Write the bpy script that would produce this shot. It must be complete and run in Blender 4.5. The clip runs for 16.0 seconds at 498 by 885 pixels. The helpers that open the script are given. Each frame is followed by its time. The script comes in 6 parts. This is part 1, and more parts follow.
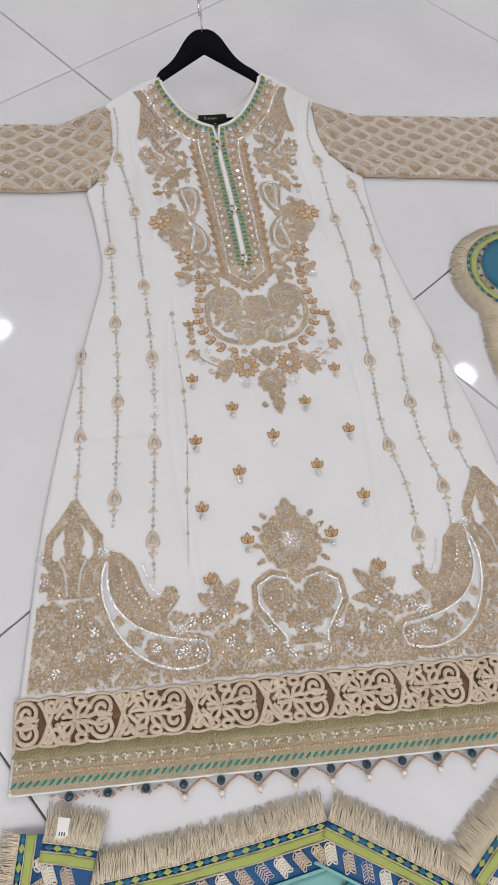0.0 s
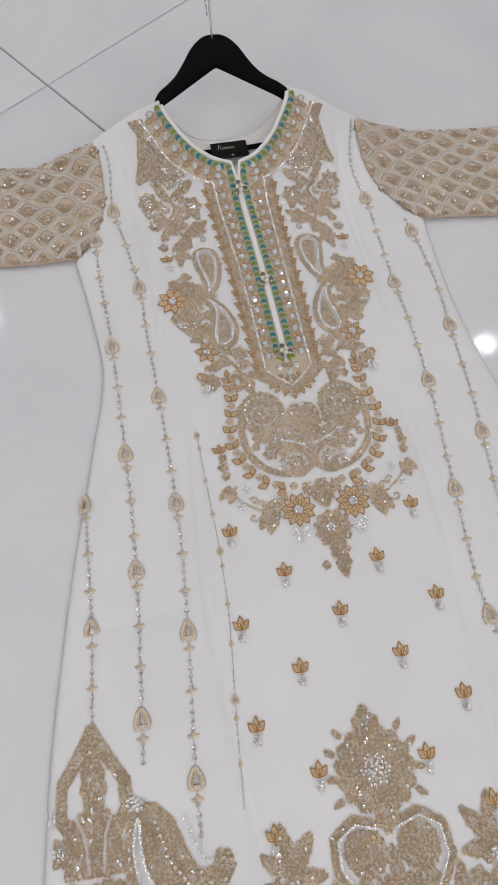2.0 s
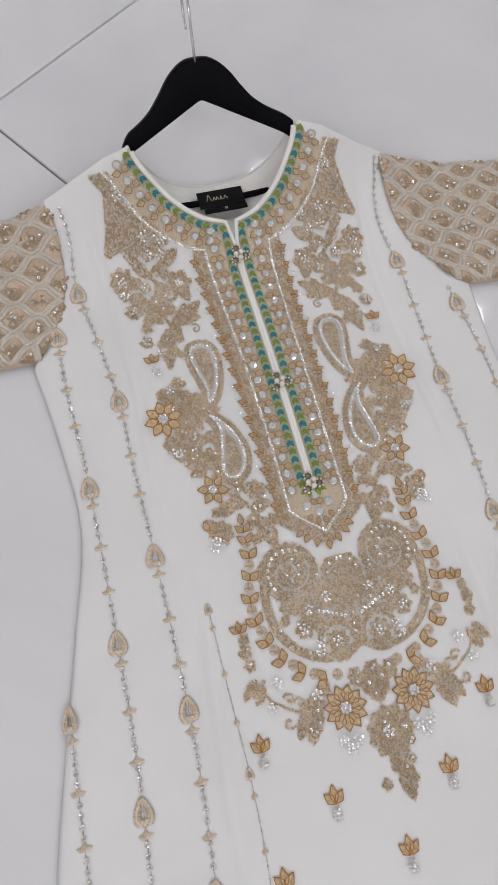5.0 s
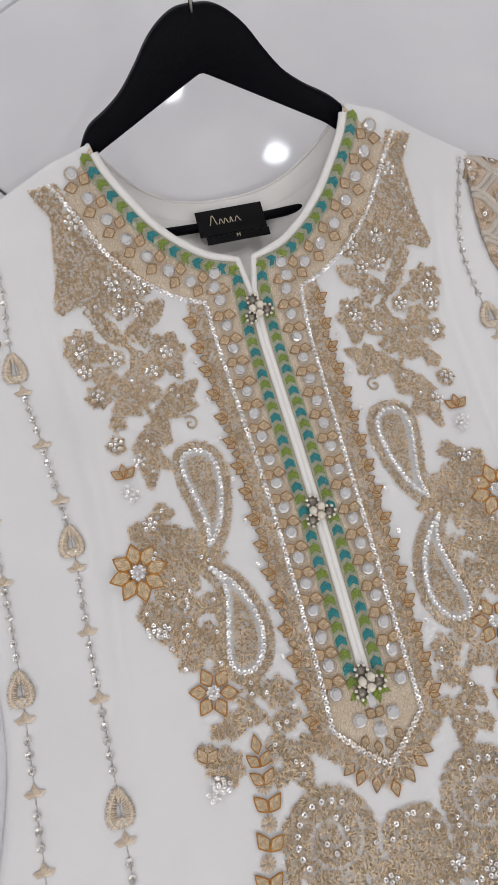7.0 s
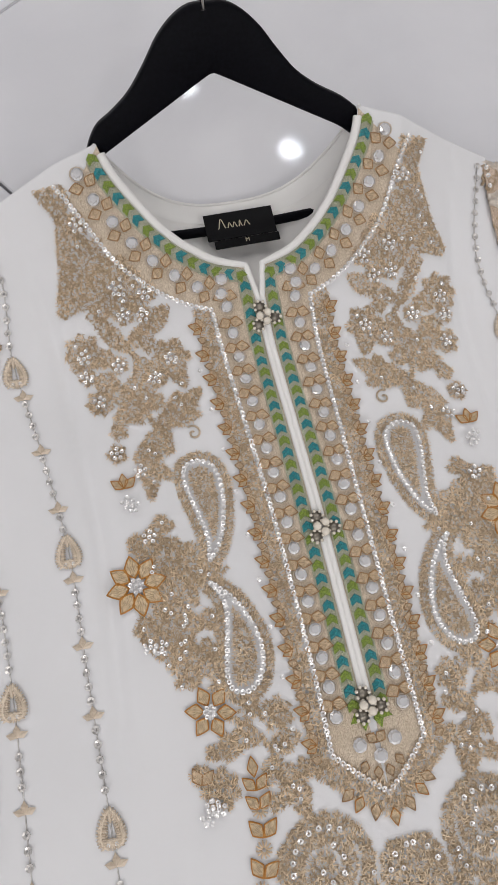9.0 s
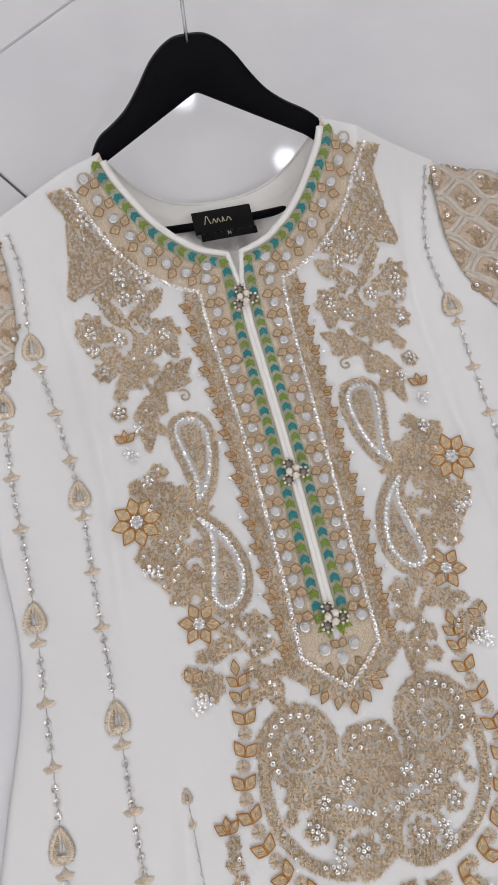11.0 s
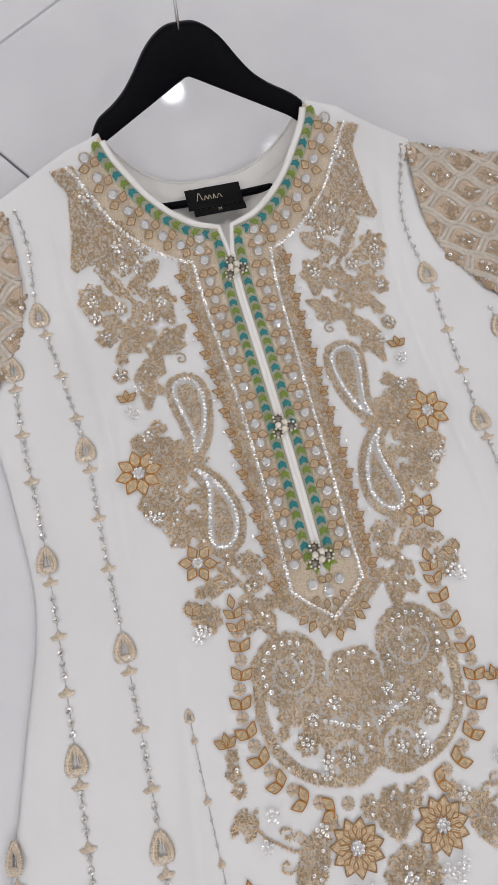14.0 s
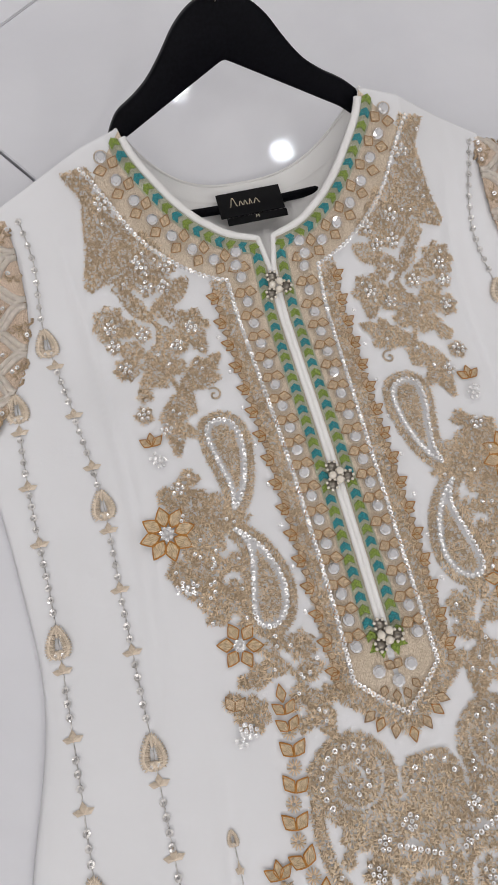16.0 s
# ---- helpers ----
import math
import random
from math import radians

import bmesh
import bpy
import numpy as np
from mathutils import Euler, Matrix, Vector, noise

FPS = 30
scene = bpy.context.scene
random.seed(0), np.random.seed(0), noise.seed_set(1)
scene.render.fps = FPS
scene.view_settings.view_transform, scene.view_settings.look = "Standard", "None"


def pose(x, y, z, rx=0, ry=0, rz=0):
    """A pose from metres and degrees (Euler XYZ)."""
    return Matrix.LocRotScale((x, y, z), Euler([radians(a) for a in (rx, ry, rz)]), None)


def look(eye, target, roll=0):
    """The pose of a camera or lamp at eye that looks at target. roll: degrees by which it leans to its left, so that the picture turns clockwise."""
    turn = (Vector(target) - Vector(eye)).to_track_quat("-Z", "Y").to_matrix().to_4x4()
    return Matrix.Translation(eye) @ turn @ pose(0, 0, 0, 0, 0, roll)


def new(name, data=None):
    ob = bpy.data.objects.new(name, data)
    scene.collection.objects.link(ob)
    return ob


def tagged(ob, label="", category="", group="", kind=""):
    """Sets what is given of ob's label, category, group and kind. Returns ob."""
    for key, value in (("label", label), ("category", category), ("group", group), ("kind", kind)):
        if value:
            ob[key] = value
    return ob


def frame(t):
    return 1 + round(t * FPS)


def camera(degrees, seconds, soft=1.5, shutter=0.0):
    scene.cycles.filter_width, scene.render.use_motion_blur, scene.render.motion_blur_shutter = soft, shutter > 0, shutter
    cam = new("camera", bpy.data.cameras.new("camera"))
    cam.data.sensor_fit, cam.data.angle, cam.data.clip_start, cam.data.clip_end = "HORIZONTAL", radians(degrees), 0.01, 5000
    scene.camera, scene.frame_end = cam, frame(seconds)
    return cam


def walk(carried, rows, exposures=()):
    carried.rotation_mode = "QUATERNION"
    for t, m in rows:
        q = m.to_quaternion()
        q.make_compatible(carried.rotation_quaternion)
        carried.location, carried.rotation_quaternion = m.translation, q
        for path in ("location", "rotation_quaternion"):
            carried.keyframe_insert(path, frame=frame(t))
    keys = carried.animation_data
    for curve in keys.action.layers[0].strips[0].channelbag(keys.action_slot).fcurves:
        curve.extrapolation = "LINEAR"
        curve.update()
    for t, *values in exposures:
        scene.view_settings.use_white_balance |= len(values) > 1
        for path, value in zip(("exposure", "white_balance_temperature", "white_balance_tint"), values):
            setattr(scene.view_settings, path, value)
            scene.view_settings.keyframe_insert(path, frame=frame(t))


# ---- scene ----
EXPOSURES = [(0.0, -0.12), (1.0, -0.18), (2.0, -0.27), (3.5, -0.29), (4.2, -0.28), (6.5, -0.15), (16.0, -0.12)]
cam = camera(44.8, 16.0, 0.8)
PATH = [
    (0, (-0.1230, -0.9611, 0.7460), (0.1242, 0.0233, -1.2249), 6.4),
    (0.5, (-0.1086, -0.9068, 0.7416), (0.1064, 0.0599, -1.2415), 5.2),
    (1, (-0.1075, -0.8125, 0.7205), (0.0964, 0.0865, -1.2958), 4.8),
    (1.5, (-0.1086, -0.7205, 0.6984), (0.0865, 0.1330, -1.3391), 3.7),
    (2, (-0.1230, -0.6440, 0.6718), (0.0842, 0.1740, -1.3779), 3.9),
    (2.5, (-0.1242, -0.5997, 0.6474), (0.1064, 0.1818, -1.4144), 4.2),
    (3, (-0.1286, -0.5753, 0.6296), (0.1142, 0.1785, -1.4411), 4.6),
    (3.5, (-0.1386, -0.5531, 0.6274), (0.1330, 0.1696, -1.4510), 6.6),
    (4, (-0.1363, -0.5088, 0.6374), (0.1419, 0.1818, -1.4510), 7.9),
    (6.5, (-0.0721, -0.2361, 0.4489), (0.1629, 0.3691, -1.6716), 8.3),
    (7, (-0.0687, -0.2095, 0.4201), (0.1508, 0.3780, -1.7071), 7.6),
    (7.5, (-0.0676, -0.1818, 0.4068), (0.1352, 0.3902, -1.7259), 7.0),
    (8, (-0.0665, -0.1751, 0.4035), (0.1308, 0.3902, -1.7315), 7.3),
    (8.5, (-0.0643, -0.1851, 0.4113), (0.1352, 0.3869, -1.7215), 7.9),
    (9, (-0.0632, -0.1973, 0.4124), (0.1264, 0.3835, -1.7182), 6.6),
    (11.5, (-0.0610, -0.2738, 0.4822), (0.1264, 0.3414, -1.6395), 4.6),
    (12, (-0.0665, -0.2915, 0.4855), (0.1286, 0.3137, -1.6384), 5.3),
    (12.5, (-0.0698, -0.3037, 0.4944), (0.1297, 0.2982, -1.6306), 5.5),
    (13, (-0.0754, -0.3015, 0.5022), (0.1352, 0.2949, -1.6228), 6.5),
    (13.5, (-0.0721, -0.2982, 0.5077), (0.1341, 0.2871, -1.6206), 6.5),
    (14, (-0.0698, -0.2993, 0.5022), (0.1341, 0.2949, -1.6228), 5.9),
    (14.5, (-0.0732, -0.2949, 0.4955), (0.1330, 0.2982, -1.6317), 6.0),
    (15, (-0.0754, -0.2849, 0.4789), (0.1253, 0.3059, -1.6483), 5.6),
    (15.5, (-0.0854, -0.2516, 0.4622), (0.1175, 0.3348, -1.6661), 5.9),
    (16, (-0.0865, -0.2339, 0.4334), (0.1109, 0.3603, -1.6938), 5.2),
]
walk(cam, [(t, look(eye, aim, roll)) for t, eye, aim, roll in PATH], EXPOSURES)

# ---- world and lamps ----
world = bpy.data.worlds.new("world")
scene.world = world
world.use_nodes = True
world.node_tree.nodes["Background"].inputs[0].default_value = (0.8, 0.85, 1.0, 1)
world.node_tree.nodes["Background"].inputs[1].default_value = 0.3

CEIL = 2.7


# ---- materials ----
def nodes_of(name):
    m = bpy.data.materials.new(name)
    m.use_nodes = True
    nt = m.node_tree
    return m, nt, nt.nodes["Principled BSDF"]


def node(nt, kind, **props):
    n = nt.nodes.new(kind)
    for k, v in props.items():
        n.inputs[k].default_value = v
    return n


def link(nt, a, b):
    nt.links.new(a, b)


def coords(nt, scale=1.0):
    tc = nt.nodes.new("ShaderNodeTexCoord")
    mp = nt.nodes.new("ShaderNodeMapping")
    mp.inputs["Scale"].default_value = (scale, scale, scale)
    link(nt, tc.outputs["Object"], mp.inputs["Vector"])
    return mp.outputs["Vector"]


def ramp(nt, fac, stops):
    r = nt.nodes.new("ShaderNodeValToRGB")
    els = r.color_ramp.elements
    while len(els) < len(stops):
        els.new(0.5)
    for e, (p, c) in zip(els, stops):
        e.position, e.color = p, (*c, 1)
    link(nt, fac, r.inputs["Fac"])
    return r.outputs["Color"]


def bump(nt, b, height, strength, dist):
    n = node(nt, "ShaderNodeBump", Strength=strength, Distance=dist)
    link(nt, height, n.inputs["Height"])
    link(nt, n.outputs["Normal"], b.inputs["Normal"])
    return n


def plain(name, colour, rough=0.5, metal=0.0, vary=0.12, scale=60.0, bumpy=0.0, coat=0.0):
    m, nt, b = nodes_of(name)
    v = coords(nt, scale)
    n = node(nt, "ShaderNodeTexNoise", Scale=1.0, Detail=5.0)
    link(nt, v, n.inputs["Vector"])
    lo = tuple(c * (1 - vary) for c in colour)
    hi = tuple(min(1, c * (1 + vary)) for c in colour)
    link(nt, ramp(nt, n.outputs["Fac"], [(0.3, lo), (0.7, hi)]), b.inputs["Base Color"])
    b.inputs["Roughness"].default_value = rough
    b.inputs["Metallic"].default_value = metal
    b.inputs["Coat Weight"].default_value = coat
    if bumpy:
        bump(nt, b, n.outputs["Fac"], bumpy, 0.001)
    return m


def thread(name, dark, light, scale=900.0, rough=0.6, curl=420.0, strength=0.9, sheen=0.3, unit=1.0):
    """Dense stitched thread: curled chain stitches with fine strands."""
    m, nt, b = nodes_of(name)
    v = coords(nt, unit)
    warp = node(nt, "ShaderNodeTexNoise", Scale=160.0, Detail=2.0)
    link(nt, v, warp.inputs["Vector"])
    mix = nt.nodes.new("ShaderNodeVectorMath")
    mix.operation = "MULTIPLY_ADD"
    mix.inputs[1].default_value = (0.006, 0.006, 0.006)
    link(nt, warp.outputs["Color"], mix.inputs[0])
    link(nt, v, mix.inputs[2])
    vor = node(nt, "ShaderNodeTexVoronoi", Scale=curl)
    vor.feature = "DISTANCE_TO_EDGE"
    link(nt, mix.outputs[0], vor.inputs["Vector"])
    wave = node(nt, "ShaderNodeTexWave", Scale=scale * 0.35, Distortion=6.0, Detail=2.0)
    link(nt, mix.outputs[0], wave.inputs["Vector"])
    big = node(nt, "ShaderNodeTexNoise", Scale=45.0, Detail=3.0)
    link(nt, v, big.inputs["Vector"])
    a = nt.nodes.new("ShaderNodeMath")
    a.operation = "MULTIPLY"
    a.inputs[1].default_value = 2.2
    link(nt, vor.outputs["Distance"], a.inputs[0])
    s = nt.nodes.new("ShaderNodeMath")
    s.operation = "MULTIPLY_ADD"
    s.inputs[1].default_value = 0.5
    link(nt, wave.outputs["Fac"], s.inputs[0])
    link(nt, a.outputs[0], s.inputs[2])
    mid = tuple((p + q) / 2 for p, q in zip(dark, light))
    fine = ramp(nt, s.outputs[0], [(0.0, dark), (0.35, mid), (0.95, light)])
    tone = ramp(nt, big.outputs["Fac"], [(0.3, (0.86, 0.84, 0.8)), (0.7, (1, 1, 1))])
    mul = nt.nodes.new("ShaderNodeMix")
    mul.data_type, mul.blend_type = "RGBA", "MULTIPLY"
    mul.inputs["Factor"].default_value = 1.0
    link(nt, fine, mul.inputs["A"])
    link(nt, tone, mul.inputs["B"])
    link(nt, mul.outputs["Result"], b.inputs["Base Color"])
    b.inputs["Roughness"].default_value = rough
    b.inputs["Sheen Weight"].default_value = sheen
    bump(nt, b, s.outputs[0], strength, 0.0012)
    return m


def fabric(name, colour, weave=1400.0, rough=0.85, sheen=0.2, translucent=0.0, folds=0.25):
    m, nt, b = nodes_of(name)
    v = coords(nt, 1.0)
    w1 = node(nt, "ShaderNodeTexWave", Scale=weave, Distortion=0.6)
    w2 = node(nt, "ShaderNodeTexWave", Scale=weave, Distortion=0.6)
    w2.bands_direction = "Y"
    n = node(nt, "ShaderNodeTexNoise", Scale=9.0, Detail=6.0)
    for q in (w1, w2, n):
        link(nt, v, q.inputs["Vector"])
    add = nt.nodes.new("ShaderNodeMath")
    add.operation = "ADD"
    link(nt, w1.outputs["Fac"], add.inputs[0])
    link(nt, w2.outputs["Fac"], add.inputs[1])
    lo = tuple(c * 0.95 for c in colour)
    link(nt, ramp(nt, n.outputs["Fac"], [(0.3, lo), (0.65, colour)]), b.inputs["Base Color"])
    b.inputs["Roughness"].default_value = rough
    b.inputs["Sheen Weight"].default_value = sheen
    b1 = bump(nt, b, add.outputs[0], 0.12, 0.0003)
    b2 = node(nt, "ShaderNodeBump", Strength=folds, Distance=0.01)
    link(nt, n.outputs["Fac"], b2.inputs["Height"])
    link(nt, b2.outputs["Normal"], b1.inputs["Normal"])
    return m


def tile_material():
    m, nt, b = nodes_of("polished_tile")
    v = coords(nt, 1.0)
    n = node(nt, "ShaderNodeTexNoise", Scale=1.7, Detail=7.0, Roughness=0.6, Distortion=0.8)
    link(nt, v, n.inputs["Vector"])
    n2 = node(nt, "ShaderNodeTexNoise", Scale=34.0, Detail=4.0)
    link(nt, v, n2.inputs["Vector"])
    link(nt, ramp(nt, n.outputs["Fac"], [(0.3, (0.640, 0.642, 0.675)), (0.55, (0.718, 0.718, 0.745)), (0.75, (0.678, 0.678, 0.71))]), b.inputs["Base Color"])
    r = nt.nodes.new("ShaderNodeMapRange")
    r.inputs["To Min"].default_value, r.inputs["To Max"].default_value = 0.035, 0.075
    link(nt, n2.outputs["Fac"], r.inputs["Value"])
    link(nt, r.outputs[0], b.inputs["Roughness"])
    b.inputs["Specular IOR Level"].default_value = 0.06
    b.inputs["Specular Tint"].default_value = (0.75, 0.88, 1.0, 1)
    bump(nt, b, n.outputs["Fac"], 0.03, 0.002)
    return m


M_TILE = tile_material()
M_GROUT = plain("grout", (0.42, 0.41, 0.41), 0.9, vary=0.3, scale=90)
M_WALL = plain("wall_paint", (0.74, 0.74, 0.75), 0.8, vary=0.04, scale=3)
M_CLOTH = fabric("white_chiffon", (0.768, 0.768, 0.782), folds=0.35)
M_BACK = fabric("cream_lining", (0.88, 0.865, 0.84), folds=0.4)
M_BAND = thread("tan_net_band", (0.48, 0.375, 0.27), (0.78, 0.67, 0.54), curl=500, strength=0.4)
M_LACESHADE = plain("brown_lace_shade", (0.16, 0.085, 0.045), 0.9, vary=0.4, scale=120)
M_PIPING = fabric("white_piping", (0.84, 0.83, 0.81), weave=2500)
M_THREAD = thread("beige_thread", (0.35, 0.24, 0.14), (0.74, 0.57, 0.39), curl=420, strength=1.0)


def stitch_material(name, dark, light):
    """Loose thread loops, each its own tone, with fine strands along them."""
    m, nt, b = nodes_of(name)
    g = nt.nodes.new("ShaderNodeNewGeometry")
    v = coords(nt, 1.0)
    n = node(nt, "ShaderNodeTexNoise", Scale=55.0, Detail=3.0)
    link(nt, v, n.inputs["Vector"])
    fine = node(nt, "ShaderNodeTexNoise", Scale=3200.0, Detail=2.0)
    link(nt, v, fine.inputs["Vector"])
    a = nt.nodes.new("ShaderNodeMath")
    a.operation = "MULTIPLY_ADD"
    a.inputs[1].default_value = 0.55
    link(nt, g.outputs["Random Per Island"], a.inputs[0])
    link(nt, n.outputs["Fac"], a.inputs[2])
    mid = tuple((p + q) / 2 for p, q in zip(dark, light))
    link(nt, ramp(nt, a.outputs[0], [(0.3, dark), (0.7, mid), (1.0, light)]), b.inputs["Base Color"])
    b.inputs["Roughness"].default_value = 0.55
    b.inputs["Sheen Weight"].default_value = 0.2
    bump(nt, b, fine.outputs["Fac"], 0.4, 0.0003)
    return m


M_STITCH = stitch_material("beige_stitch", (0.38, 0.265, 0.155), (0.90, 0.71, 0.50))
M_STITCH_GREY = stitch_material("ash_beige_stitch", (0.44, 0.355, 0.265), (0.78, 0.665, 0.535))
M_STITCH_RIM = stitch_material("pale_beige_stitch", (0.39, 0.28, 0.17), (0.91, 0.735, 0.535))
M_LEAF = thread("beige_leaf_thread", (0.50, 0.37, 0.23), (0.88, 0.72, 0.52), unit=0.009)
M_RIM = thread("rim_thread", (0.52, 0.38, 0.25), (0.94, 0.78, 0.59), curl=650)
M_SLEEVE = thread("sleeve_net_thread", (0.50, 0.365, 0.265), (0.85, 0.675, 0.535), curl=520, strength=0.6)
M_SLEEVE_MOTIF = thread("sleeve_motif_thread", (0.36, 0.235, 0.125), (0.76, 0.565, 0.365), curl=600)
M_CORD = thread("cream_cord", (0.62, 0.48, 0.35), (0.94, 0.79, 0.63), curl=900, strength=0.6)
M_OGEE = plain("pale_sleeve_cord", (0.92, 0.85, 0.77), 0.75, vary=0.08, scale=300)
M_GOLD = thread("gold_thread", (0.52, 0.365, 0.20), (0.90, 0.70, 0.46), curl=420, rough=0.45, unit=0.009)
M_GOLD_RIM = plain("copper_zari", (0.43, 0.19, 0.035), 0.4, 0.35, scale=8, bumpy=0.3)
M_TAN = thread("tan_petal_thread", (0.56, 0.39, 0.22), (0.92, 0.70, 0.47), curl=420, unit=0.009)
M_TAN_RIM = thread("tan_petal_rim", (0.36, 0.18, 0.06), (0.62, 0.35, 0.14), curl=420, unit=0.009)
M_TEAL = thread("teal_thread", (0.0, 0.17, 0.21), (0.01, 0.40, 0.45), curl=420, unit=0.008)
M_GREEN = thread("green_thread", (0.15, 0.26, 0.015), (0.37, 0.50, 0.06), curl=420, unit=0.008)
M_MINT = thread("mint_thread", (0.46, 0.48, 0.33), (0.74, 0.74, 0.58), curl=900)
M_HEMTEAL = plain("hem_teal_stitch", (0.01, 0.27, 0.21), 0.6, vary=0.2, scale=200)
M_OLIVE = thread("olive_band_thread", (0.40, 0.33, 0.13), (0.70, 0.60, 0.32), curl=700)
M_HEMBAND = thread("hem_band_thread", (0.44, 0.36, 0.22), (0.78, 0.67, 0.47), curl=600)
M_SILVER = plain("silver_sequin", (0.84, 0.825, 0.82), 0.27, 0.38, vary=0.15, scale=400)
M_PEWTER = plain("pewter_sequin", (0.64, 0.62, 0.60), 0.28, 0.4, vary=0.3, scale=300)
M_SETTING = plain("dark_button_setting", (0.22, 0.20, 0.17), 0.35, 0.7, vary=0.3, scale=300)
M_SETTING_PALE = plain("pale_claw_thread", (0.56, 0.47, 0.38), 0.4, 0.2, vary=0.25, scale=300)
M_CRYSTAL = plain("crystal", (0.93, 0.92, 0.92), 0.08, 0.65, vary=0.1, scale=700, coat=1.0)
M_PEARL = plain("pearl", (0.80, 0.74, 0.64), 0.18, 0.0, vary=0.08, scale=200, coat=1.0)
M_COPPER = plain("rose_copper_bead", (0.72, 0.47, 0.30), 0.3, 0.5, vary=0.15, scale=300)
M_BLUEBEAD = plain("dark_teal_bead", (0.005, 0.035, 0.06), 0.12, 0.0, vary=0.3, scale=200, coat=1.0)
M_BLACK = plain("matte_black_hanger", (0.004, 0.004, 0.006), 0.5, 0.0, vary=0.3, scale=400, bumpy=0.1)
M_BLACK.node_tree.nodes["Principled BSDF"].inputs["Specular IOR Level"].default_value = 0.05
M_LABEL = fabric("black_satin_label", (0.005, 0.005, 0.006), weave=2200, rough=0.5, sheen=0.0)
M_LABEL.node_tree.nodes["Principled BSDF"].inputs["Specular IOR Level"].default_value = 0.1
M_LETTER = plain("gold_lettering", (0.62, 0.56, 0.42), 0.5, 0.2)
M_STEEL = plain("steel", (0.62, 0.62, 0.64), 0.22, 1.0)
M_FRINGE = thread("cream_fringe", (0.76, 0.63, 0.45), (0.97, 0.88, 0.71), curl=1200, strength=0.4)
M_BLUE = fabric("royal_blue_silk", (0.004, 0.075, 0.22), rough=0.6, sheen=0.0)
M_AQUA = fabric("aqua_organza", (0.20, 0.46, 0.44), rough=0.55)
M_AQUADARK = fabric("teal_organza", (0.02, 0.30, 0.28), rough=0.55)
M_TEALSILK = fabric("teal_silk", (0.004, 0.13, 0.22), rough=0.45, sheen=0.0)
M_LIME = fabric("lime_satin_ribbon", (0.36, 0.42, 0.10), rough=0.45)
M_PAPER = plain("paper_tag", (0.82, 0.80, 0.78), 0.7, vary=0.04)
M_PRINT = plain("printed_marks", (0.12, 0.12, 0.14), 0.7)
M_LAMP = bpy.data.materials.new("lamp_glow")
M_LAMP.use_nodes = True
_b = M_LAMP.node_tree.nodes["Principled BSDF"]
_b.inputs["Emission Color"].default_value = (0.80, 0.91, 1.0, 1)
_b.inputs["Emission Strength"].default_value = 9.0


# ---- mesh helpers ----
def thing(name, label, category, group="", kind="", at=(0, 0, 0)):
    e = new(name)
    e.location = at
    return tagged(e, label, category, group, kind)


def raw(name, verts, faces, mat, parent=None, smooth=True, label=""):
    me = bpy.data.meshes.new(name)
    me.from_pydata([tuple(map(float, p)) for p in verts], [], [tuple(map(int, f)) for f in faces])
    if smooth:
        me.polygons.foreach_set("use_smooth", [True] * len(me.polygons))
    me.update()
    me.materials.append(mat)
    ob = new(name, me)
    ob.parent = parent
    if label:
        ob["label"] = label
    return ob


def part(name, bm, mat, parent=None, label="", smooth=False):
    me = bpy.data.meshes.new(name)
    if smooth:
        for f in bm.faces:
            f.smooth = True
    bm.to_mesh(me)
    bm.free()
    me.materials.append(mat)
    ob = new(name, me)
    ob.parent = parent
    if label:
        ob["label"] = label
    return ob


class Pile:
    """Vertices and faces of many small pieces that go into one mesh."""

    def __init__(self):
        self.v, self.f = [], []

    def add(self, verts, faces):
        k = len(self.v)
        self.v.extend(verts)
        self.f.extend([tuple(i + k for i in q) for q in faces])

    def make(self, name, mat, parent, label="", smooth=True, kind=""):
        ob = raw(name, self.v, self.f, mat, parent, smooth, label)
        if kind:
            ob["kind"] = kind
        return ob


def box(bm, x0, x1, y0, y1, z0, z1):
    r = bmesh.ops.create_cube(bm, size=1.0)
    for v in r["verts"]:
        v.co = Vector((x0 + (v.co.x + 0.5) * (x1 - x0), y0 + (v.co.y + 0.5) * (y1 - y0), z0 + (v.co.z + 0.5) * (z1 - z0)))
    return r["verts"]


# ---- the room ----
TILE, TILE_B, TURN_TILE, TX, TY = 0.77, 0.826, 35.0, -0.255, 0.275


